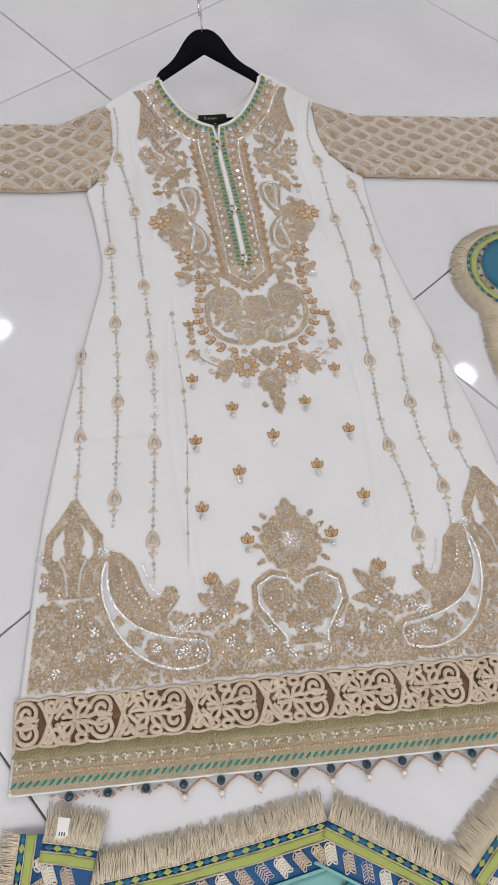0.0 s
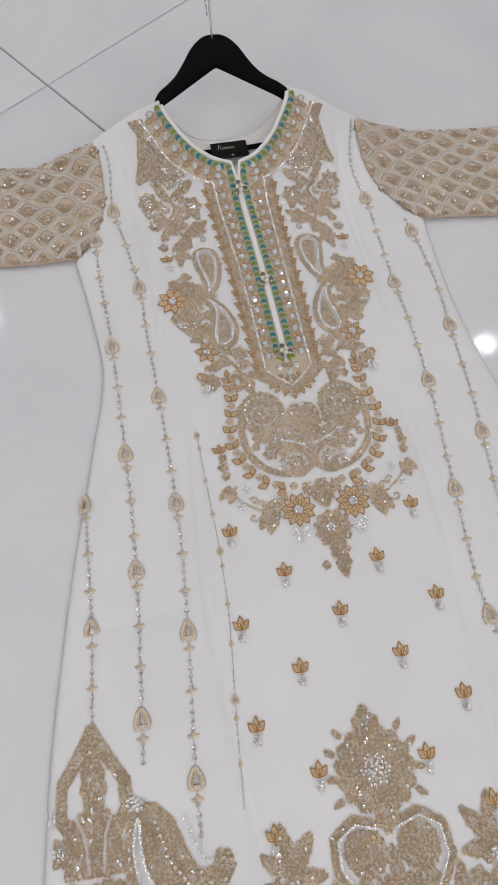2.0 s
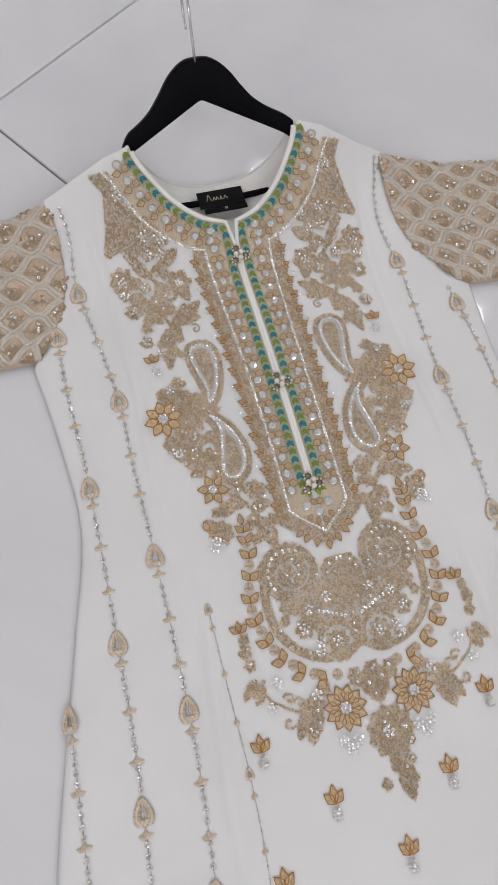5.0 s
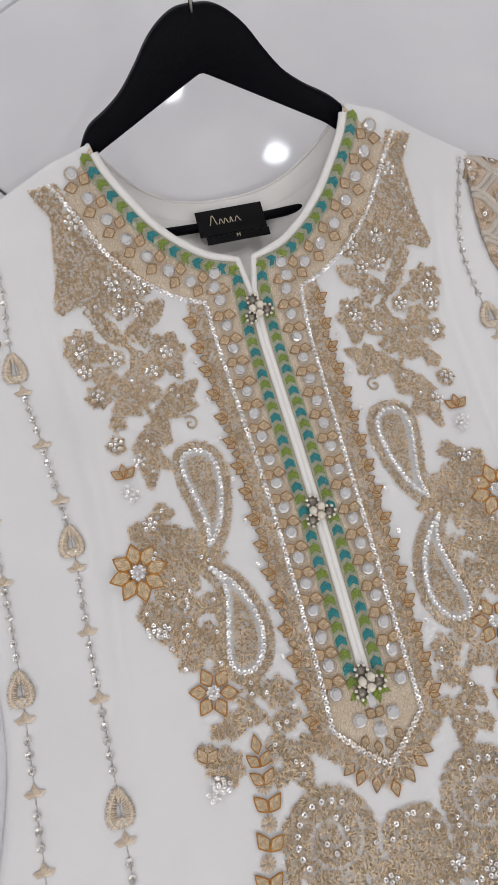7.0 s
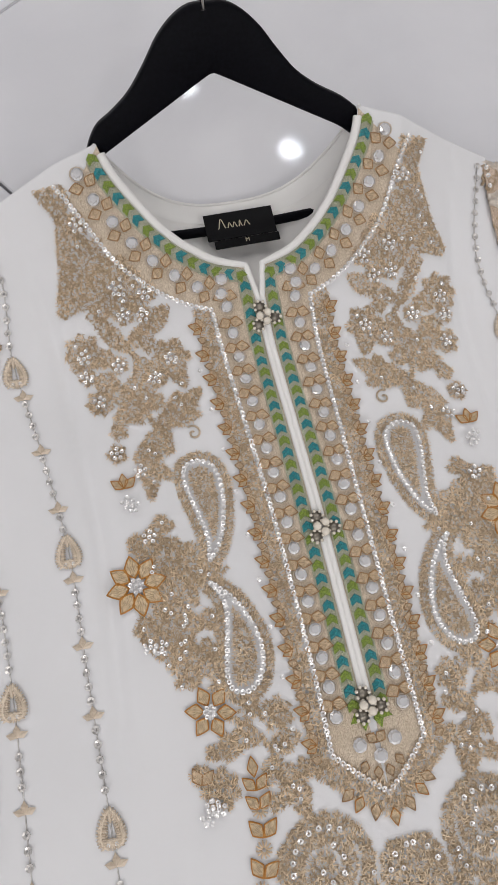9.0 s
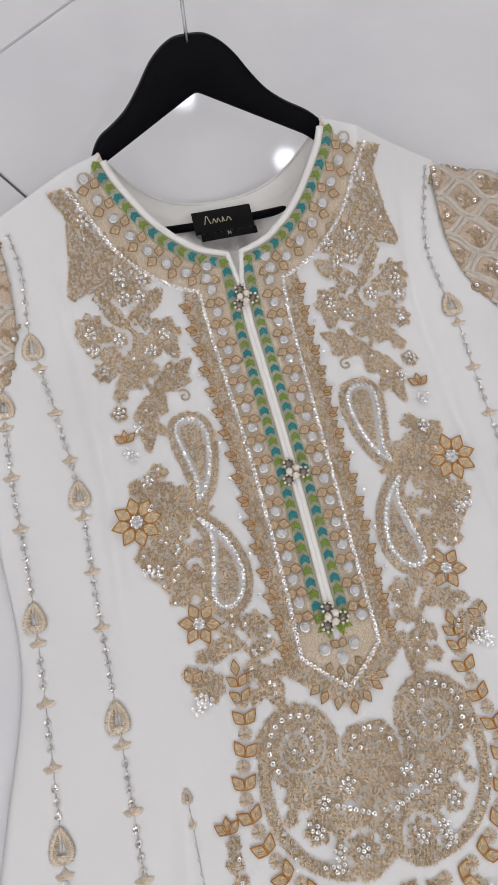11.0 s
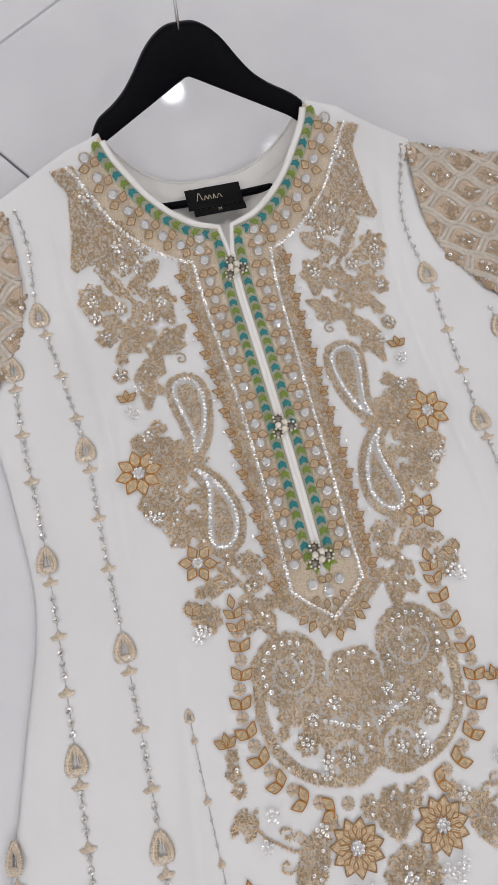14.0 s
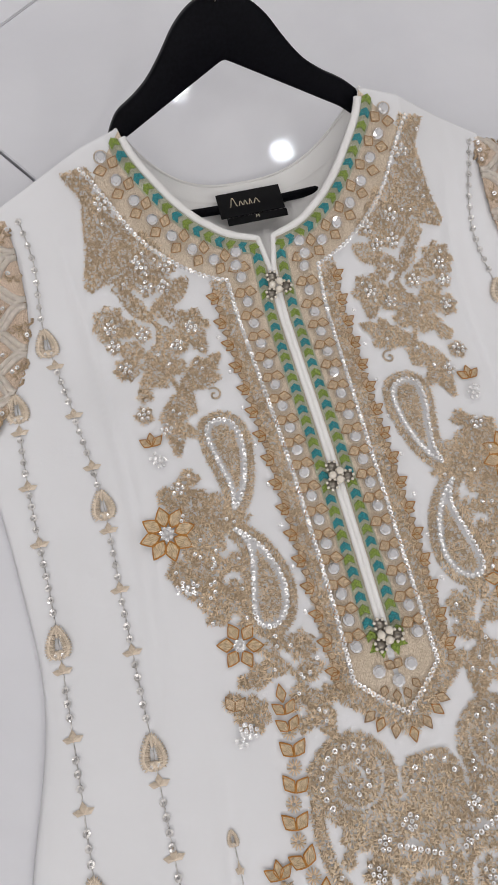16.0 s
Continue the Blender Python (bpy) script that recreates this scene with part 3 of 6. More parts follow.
def clothes_hanger():
    t = thing("clothes_hanger", "matte black wooden hanger with a thin steel hook", "clothes hanger")
    t.matrix_basis = pose(-0.008, BAR_Y, BAR_Z, TILT_HANGER, 0, 0)
    n, verts, faces = 90, [], []
    for i in range(n):
        s = -1 + 2 * i / (n - 1)
        a = abs(s) * 0.125
        top = table(a, (0.0, 0.012, 0.022, 0.033, 0.043, 0.056, 0.068, 0.08, 0.10, 0.13, 0.19), (0.1420, 0.1408, 0.1358, 0.1262, 0.1135, 0.0990, 0.0900, 0.0832, 0.0745, 0.063, 0.040))
        bot = 0.1045 - 0.505 * math.sqrt(a * a + 0.0015**2) + 0.75 * max(0, a - 0.11) ** 1.2
        bot = min(bot, top - 0.018)
        if a > 0.113:
            k = (a - 0.113) / 0.012
            mid, half = (top + bot) / 2, (top - bot) / 2 * math.sqrt(max(0.04, 1 - k * k))
            top, bot = mid + half, mid - half
        e = 0.0028
        for h, z in ((top - e, 0.0062), (top - e * 0.3, 0.0054), (top, 0.003), (top, -0.004), (top - e, -0.0066), (bot + e, -0.0066), (bot, -0.004), (bot, 0.003), (bot + e * 0.3, 0.0054), (bot + e, 0.0062)):
            sag = 60.0 * max(0, a - 0.078) ** 2 if s < 0 else 14.0 * max(0, a - 0.082) ** 2
            verts.append((s * 0.125, h - sag, z - 0.006))
    for i in range(n - 1):
        for j in range(10):
            p, q = i * 10 + j, i * 10 + (j + 1) % 10
            faces.append((p, q, q + 10, p + 10))
    faces += [tuple(range(10))[::-1], tuple((n - 1) * 10 + j for j in range(10))]
    raw("hanger_body", verts, faces, M_BLACK, t, True)
    bar = [(u, 0.0012 * (u / 0.05) ** 2, 0) for u in np.linspace(-0.082, 0.098, 24)]
    raw("trouser_bar", *tube(bar, 0.0036, 10), M_BLACK, t)
    hook = [(-0.002, 0.138, 0), (-0.002, 0.15, 0), (-0.002, 0.16, 0.0)]
    for k in range(20):
        a = math.radians(200 - k * 13)
        hook.append((-0.002, 0.178 + 0.021 * math.sin(a), -0.02 - 0.021 * math.cos(a)))
    raw("hook", *tube(hook, 0.0014, 8), M_STEEL, t, True, "thin polished steel hook")


clothes_hanger()


# ---- embroidery ----
def frame_at(u, v, dz=0.0, turn=0.0, size=1.0):
    """Pose on the dress front: x across, y up the dress, z off the cloth."""
    h = 0.003
    p = Vector(lay(u, v, cloth_z(u, v)))
    du = Vector(lay(u + h, v, cloth_z(u + h, v))) - Vector(lay(u - h, v, cloth_z(u - h, v)))
    dv = Vector(lay(u, v + h, cloth_z(u, v + h))) - Vector(lay(u, v - h, cloth_z(u, v - h)))
    z = du.cross(dv).normalized()
    x = (du - z * du.dot(z)).normalized()
    y = z.cross(x)
    m = Matrix((x, y, z)).transposed().to_4x4()
    m.translation = p + z * dz
    return m @ Matrix.Rotation(turn, 4, "Z") @ Matrix.Diagonal((size, size, size, 1))


def swirl(u, v, k):
    return np.sin(k * u + 2.1 * np.sin(0.61 * k * v + 0.7)) * np.sin(k * v + 2.1 * np.sin(0.57 * k * u))


def relief(name, f, box_uv, step, mat, parent, height=0.0011, label="", curl=1900.0, edge=0.0011, base=0.0007, gaps=760.0, hole=0.74):
    """A stitched patch where f(u, v) > 0 (f in metres from its edge), laid on the cloth."""
    u0, u1, v0, v1 = box_uv
    us, vs = np.arange(u0, u1, step), np.arange(v0, v1, step)
    U, V = np.meshgrid(us, vs)
    F = f(U, V) + edge * swirl(U, V, 950.0) + 0.5 * edge * swirl(U + 0.1, V, 2100.0)
    F = np.where(F > 0.0022, np.minimum(F, 0.006 * (0.80 - swirl(U + 0.31, V + 0.17, gaps))), F)
    F = np.where(F > 0.0008, np.minimum(F, 0.004 * (hole - swirl(U + 0.07, V + 0.23, 1650.0 * 0.0008 / step))), F)
    keep = F > 0
    cell = keep[:-1, :-1] & keep[1:, :-1] & keep[:-1, 1:] & keep[1:, 1:]
    used = np.zeros_like(keep)
    used[:-1, :-1] |= cell
    used[1:, :-1] |= cell
    used[:-1, 1:] |= cell
    used[1:, 1:] |= cell
    idx = -np.ones(keep.shape, int)
    idx[used] = np.arange(used.sum())
    uu, vv, ff = U[used], V[used], F[used]
    z = cloth_z(uu, vv) + base + height * np.clip(ff / 0.0022, 0, 1) ** 0.6 * (0.6 + 0.4 * swirl(uu, vv, curl))
    ax = np.array(AXIS)[((np.clip(vv, -1.19, 0.39) + 1.2) / 0.002).astype(int)]
    X = uu + ax
    Y = vv - 0.054 * np.clip((-vv - 0.35) / 0.5, 0, 1) * uu
    i, j = np.nonzero(cell)
    quads = np.stack([idx[i, j], idx[i, j + 1], idx[i + 1, j + 1], idx[i + 1, j]], 1)
    me = bpy.data.meshes.new(name)
    me.vertices.add(len(X))
    me.vertices.foreach_set("co", np.stack([X, Y, z], 1).ravel())
    me.loops.add(len(quads) * 4)
    me.loops.foreach_set("vertex_index", quads.ravel())
    me.polygons.add(len(quads))
    me.polygons.foreach_set("loop_start", np.arange(len(quads)) * 4)
    me.polygons.foreach_set("use_smooth", np.ones(len(quads), bool))
    me.update(calc_edges=True)
    me.materials.append(mat)
    ob = new(name, me)
    ob.parent = parent
    if label:
        ob["label"] = label
    return ob


def stitches(name, f, box_uv, parent, label="", gap=0.0012, length=0.0026, rad=0.00027, seed=1, mat=None, row=0.0015, base=0.0008):
    """Looped thread stitches in rows that follow the edge of the shape f, one mesh."""
    rng = np.random.default_rng(seed)
    u0, u1, v0, v1 = box_uv
    U, V = np.meshgrid(np.arange(u0, u1, gap), np.arange(v0, v1, gap))
    U = (U + rng.uniform(-0.45, 0.45, U.shape) * gap).ravel()
    V = (V + rng.uniform(-0.45, 0.45, V.shape) * gap).ravel()
    F = f(U, V)
    ok = (F > -0.0002) & ((F / row) % 1.0 < 0.8) & (swirl(U + 0.05, V + 0.02, 640.0) < 0.78)
    U, V, F = U[ok], V[ok], F[ok]
    h = 0.0006
    gx, gy = f(U + h, V) - f(U - h, V), f(U, V + h) - f(U, V - h)
    k = np.floor(F / row).astype(int)
    ang = np.arctan2(gy, gx) + np.where(k % 2 == 1, 0.75, -0.55) * (k > 0) + rng.normal(0, 0.22, len(U))
    ln = length * rng.uniform(0.75, 1.2, len(U))
    bend = rng.uniform(0.0002, 0.0006, len(U)) * np.where(rng.random(len(U)) < 0.5, 1, -1)
    c, s = np.cos(ang), np.sin(ang)
    zc = cloth_z(U, V) + base + 0.0005 * np.clip(F / 0.003, 0, 1) + rng.uniform(0, 0.0004, len(U))
    ax = np.array(AXIS)
    rings = []
    for t, up, w in ((-0.5, 0.0, 0.6), (-0.2, 0.55, 1.0), (0.2, 0.55, 1.0), (0.5, 0.0, 0.6)):
        b = bend * (1 - 4 * t * t)
        for side, top in ((-1, 0.0), (0, 1.1), (1, 0.0)):
            uu = U + c * ln * t - s * (b + side * rad * w)
            vv = V + s * ln * t + c * (b + side * rad * w)
            X = uu + ax[((np.clip(vv, -1.19, 0.39) + 1.2) / 0.002).astype(int)]
            Y = vv - 0.054 * np.clip((-vv - 0.35) / 0.5, 0, 1) * uu
            rings.append(np.stack([X, Y, zc + 0.001 * up + top * rad * w], 1))
    co = np.stack(rings, 1).reshape(-1, 3)
    quads = []
    for r in range(3):
        for q in range(2):
            a = r * 3 + q
            quads.append((a, a + 3, a + 4, a + 1))
    fc = (np.array(quads)[None] + 12 * np.arange(len(U))[:, None, None]).reshape(-1)
    me = bpy.data.meshes.new(name)
    me.vertices.add(len(co))
    me.vertices.foreach_set("co", co.ravel())
    me.loops.add(len(fc))
    me.loops.foreach_set("vertex_index", fc)
    me.polygons.add(len(fc) // 4)
    me.polygons.foreach_set("loop_start", np.arange(len(fc) // 4) * 4)
    me.polygons.foreach_set("use_smooth", np.ones(len(fc) // 4, bool))
    me.update(calc_edges=True)
    me.materials.append(mat or M_STITCH)
    ob = new(name, me)
    ob.parent = parent
    ob["label"], ob["kind"] = label, "stuff"
    return ob


# shapes for the patches: each gives metres inside its edge
def disc(U, V, u, v, r, squash=1.0):
    return r - np.hypot(U - u, (V - v) * squash)


def bloom(U, V, u, v, r, n=6, phase=0.0, deep=0.3):
    a = np.arctan2(V - v, U - u)
    return r * (1 - deep + deep * np.abs(np.cos(n * a / 2 + phase))) - np.hypot(U - u, V - v)


def blade(U, V, u0, v0, u1, v1, w, teeth=0):
    """A leaf from its stalk (u0, v0) to its tip."""
    L = math.hypot(u1 - u0, v1 - v0)
    du, dv = (u1 - u0) / L, (v1 - v0) / L
    t = ((U - u0) * du + (V - v0) * dv) / L
    d = np.abs((U - u0) * dv - (V - v0) * du)
    tt = np.clip(t, 0, 1)
    wid = w * np.sin(np.pi * tt**0.8) ** 0.8
    if teeth:
        wid = wid * (0.8 + 0.2 * np.abs(np.sin(math.pi * teeth * tt)))
    return np.where((t > 0) & (t < 1), wid - d, -0.01)


def line_to(U, V, pts, w):
    """Distance inside a band of half width w along a bent line."""
    best = np.full(np.shape(U), 9.0)
    for (a, b), (c, d) in zip(pts[:-1], pts[1:]):
        L2 = (c - a) ** 2 + (d - b) ** 2 + 1e-12
        t = np.clip(((U - a) * (c - a) + (V - b) * (d - b)) / L2, 0, 1)
        best = np.minimum(best, np.hypot(U - a - t * (c - a), V - b - t * (d - b)))
    return w - best


def spiral(u, v, r, turns, start, n=60, grow=0.12):
    """Points of a curl that closes in on (u, v)."""
    out = []
    for k in range(n):
        t = k / (n - 1)
        a = start + turns * 2 * math.pi * t
        q = r * (1 - t) + r * grow * t
        out.append((u + q * math.cos(a), v + q * math.sin(a)))
    return out


def drop(u, v, r, tip_u, tip_v, n=48, bend=0.0):
    """Outline of a paisley: round head at (u, v), tail at the tip."""
    ang = math.atan2(tip_v - v, tip_u - u)
    L = math.hypot(tip_u - u, tip_v - v)
    pts = []
    for k in range(n + 1):
        a = 2 * math.pi * k / n
        x = math.cos(a)
        s = (1 + x) / 2
        along = -r + (L + r) * s if x > -1 else -r
        half = r * 1.18 * math.sin(a) * (1 - s) ** 0.55 * (0.72 + 0.5 * (1 - s)) if 0 < s < 1 else 0.0
        off = bend * math.sin(math.pi * s)
        pts.append((u + along * math.cos(ang) - (half + off) * math.sin(ang), v + along * math.sin(ang) + (half + off) * math.cos(ang)))
    return pts


def inside(U, V, pts):
    """Signed metres inside a closed outline."""
    P = np.array(pts)
    d = -line_to(U, V, pts, 0.0)
    c = np.zeros(np.shape(U), bool)
    for (a, b), (e, g) in zip(P[:-1], P[1:]):
        hit = ((b > V) != (g > V)) & (U < (e - a) * (V - b) / (g - b + 1e-12) + a)
        c ^= hit
    return np.where(c, d, -d)


def many(*fs):
    """Union of shapes, with a thin groove where two of them meet."""
    top, second = fs[0], np.full(np.shape(fs[0]), -9.0)
    for f in fs[1:]:
        second = np.maximum(second, np.minimum(top, f))
        top = np.maximum(top, f)
    return np.where((second > 0) & (top - second < 0.0010), np.minimum(top, 0.0002), top)


# small pieces, built once
def petal_mesh(name, fill, rim):
    n = 14
    ring = []
    for k in range(n):
        t = 1 - abs(1 - 2 * k / n)
        w = 0.5 * max(0.0, min(t / 0.44, (1 - t) / 0.56)) ** 0.8
        ring.append((w if k <= n // 2 else -w, t))
    v, f, mi = [], [], []
    for sc, z in ((1.0, 0.0), (0.97, 0.16), (0.86, 0.18), (0.80, 0.10)):
        for x, y in ring:
            v.append((x * sc, 0.5 + (y - 0.5) * sc, z))
    v.append((0, 0.5, 0.13))
    for r in range(3):
        for k in range(n):
            a, b = r * n + k, r * n + (k + 1) % n
            f.append((b, a, a + n, b + n))
            mi.append(1)
    for k in range(n):
        f.append((3 * n + (k + 1) % n, 3 * n + k, 4 * n))
        mi.append(0)
    me = bpy.data.meshes.new(name)
    me.from_pydata(v, [], f)
    me.materials.append(fill)
    me.materials.append(rim)
    me.polygons.foreach_set("material_index", mi)
    me.polygons.foreach_set("use_smooth", [True] * len(f))
    me.update()
    return me


def crystal_mesh():
    v, f = [], []
    n = 8
    for r, z in ((1.0, 0.0), (1.0, 0.35), (0.62, 0.75)):
        for k in range(n):
            a = 2 * math.pi * (k + 0.5 * (r < 0.9)) / n
            v.append((r * math.cos(a), r * math.sin(a), z))
    v.append((0, 0, 0.8))
    for j in range(2):
        for k in range(n):
            a, b = j * n + k, j * n + (k + 1) % n
            f += [(a, b, b + n), (a, b + n, a + n)]
    for k in range(n):
        f.append((2 * n + k, 2 * n + (k + 1) % n, 3 * n))
    me = bpy.data.meshes.new("crystal")
    me.from_pydata(v, [], f)
    me.materials.append(M_CRYSTAL)
    return me


def ring_mesh():
    """A claw ring of thread round a crystal."""
    v, f = tube([(math.cos(2 * math.pi * k / 12), math.sin(2 * math.pi * k / 12), 0.1) for k in range(12)], 0.11, 5, 1.0, True)
    me = bpy.data.meshes.new("crystal_setting")
    me.from_pydata([tuple(p) for p in v], [], f)
    me.polygons.foreach_set("use_smooth", [True] * len(f))
    me.materials.append(M_SETTING_PALE)
    return me


def ball_mesh(name, mat, seg=10, rings=6):
    bm = bmesh.new()
    bmesh.ops.create_uvsphere(bm, u_segments=seg, v_segments=rings, radius=1.0)
    for q in bm.faces:
        q.smooth = True
    me = bpy.data.meshes.new(name)
    bm.to_mesh(me)
    bm.free()
    me.materials.append(mat)
    return me


def chevron_mesh(name, mat):
    """A stubby stitched arrowhead, about one unit wide."""
    top = [(-0.5, -0.42), (0, -0.15), (0.5, -0.42), (0.5, 0.18), (0, 0.5), (-0.5, 0.18)]
    v = [(x, y, 0.0) for x, y in top] + [(x * 0.86, y * 0.86, 0.13) for x, y in top]
    v += [(0, 0.18, 0.17)]
    f = [(k, (k + 1) % 6, 6 + (k + 1) % 6, 6 + k) for k in range(6)] + [(6 + k, 6 + (k + 1) % 6, 12) for k in range(6)]
    me = bpy.data.meshes.new(name)
    me.from_pydata(v, [], f)
    me.materials.append(mat)
    return me


ME_GOLD = petal_mesh("gold_petal", M_GOLD, M_GOLD_RIM)
ME_TAN = petal_mesh("tan_petal", M_TAN, M_TAN_RIM)
ME_BEIGE = petal_mesh("beige_petal", M_LEAF, M_TAN)
ME_CRYSTAL = crystal_mesh()
ME_RING = ring_mesh()
ME_PEARL = ball_mesh("pearl", M_PEARL)
ME_TEALBEAD = ball_mesh("teal_bead", M_BLUEBEAD, 12, 8)
ME_TEAL = chevron_mesh("teal_stitch", M_TEAL)
ME_GREEN = chevron_mesh("green_stitch", M_GREEN)


def piece(name, mesh, m, parent, sx=1.0, sy=None, sz=None, label=""):
    ob = new(name, mesh)
    ob.parent = parent
    ob.matrix_basis = m @ Matrix.Diagonal((sx, sy or sx, sz or sx, 1))
    if label:
        ob["label"] = label
    return ob


def petal(mesh, u, v, deg, length, width, parent, dz=0.0008, name=None):
    """A petal whose stalk is at (u, v); deg 0 points up the dress, counter-clockwise."""
    return piece(name or mesh.name, mesh, frame_at(u, v, dz, radians(deg)), parent, width, length, 0.006)


class Spangles:
    """Sequins gathered into one mesh."""

    def __init__(self):
        self.p, self.rnd = Pile(), random.Random(11)

    def dot(self, u, v, r=0.0016, dz=0.0030, hole=0.35):
        q, f = sequin_mesh((0, 0, 0), r, self.rnd, 0.16, hole)
        m = frame_at(u, v, dz)
        self.p.add([m @ Vector(w) for w in q], f)

    def along(self, pts, gap, r=0.0016, dz=0.0030):
        P = np.array(pts)
        s = np.concatenate([[0], np.cumsum(np.hypot(*np.diff(P, axis=0).T))])
        for d in np.arange(0, s[-1], gap):
            self.dot(np.interp(d, s, P[:, 0]), np.interp(d, s, P[:, 1]), r, dz)

    def cluster(self, u, v, n=5, r=0.0015, spread=0.0034):
        self.dot(u, v, r)
        for k in range(n):
            a = 2 * math.pi * k / n + self.rnd.random() * 0.5
            self.dot(u + spread * math.cos(a), v + spread * math.sin(a), r)

    def scatter(self, f, box_uv, count, r=0.0014, groups=True):
        u0, u1, v0, v1 = box_uv
        us = np.array([self.rnd.uniform(u0, u1) for _ in range(count * 12)])
        vs = np.array([self.rnd.uniform(v0, v1) for _ in range(count * 12)])
        ok = np.nonzero(f(us, vs) > 0.002)[0][:count]
        for k in ok:
            u, v = float(us[k]), float(vs[k])
            if groups and self.rnd.random() < 0.4:
                self.cluster(u, v, self.rnd.choice((3, 4, 5)), r)
            else:
                self.dot(u, v, r)

    def make(self, name, mat, parent, label):
        self.p.make(name, mat, parent, label, False, "stuff")


def mirrored(pts):
    return [(-u, v) for u, v in pts]


def cords(name, lines, radius, mat, parent, label="", dz=0.0008, flat=0.7):
    """Couched cords along bent lines of (u, v), one mesh."""
    p = Pile()
    for pts in lines:
        path = [frame_at(u, v, dz).translation for u, v in pts]
        p.add(*tube(path, radius, 5, flat))
    return p.make(name, mat, parent, label)


def resample(pts, gap):
    P = np.array(pts)
    s = np.concatenate([[0], np.cumsum(np.hypot(*np.diff(P, axis=0).T))])
    d = np.arange(0, s[-1], gap)
    return [(float(np.interp(q, s, P[:, 0])), float(np.interp(q, s, P[:, 1]))) for q in d]


# the neck band and placket
SEQ_V = (-0.29, -0.246, -0.191, -0.130, -0.062, 0.010)
SEQ_U = (0.029, 0.0285, 0.029, 0.030, 0.0325, 0.036)


def seq_line():
    """The sequin line that edges the placket and the neck band, tip to shoulder."""
    pts = [(0.0, -0.316), (0.015, -0.304), (0.029, -0.290)]
    pts += [(float(table(v, SEQ_V, SEQ_U)), float(v)) for v in np.linspace(-0.28, 0.010, 40)]
    us = np.array((0.036, 0.052, 0.077, 0.097, 0.112, 0.126))
    vs = table(us, us, (0.010, 0.016, 0.032, 0.052, 0.078, 0.100))
    for u in np.linspace(0.04, 0.124, 30):
        pts.append((float(u), float(table(u, us, vs))))
    return pts


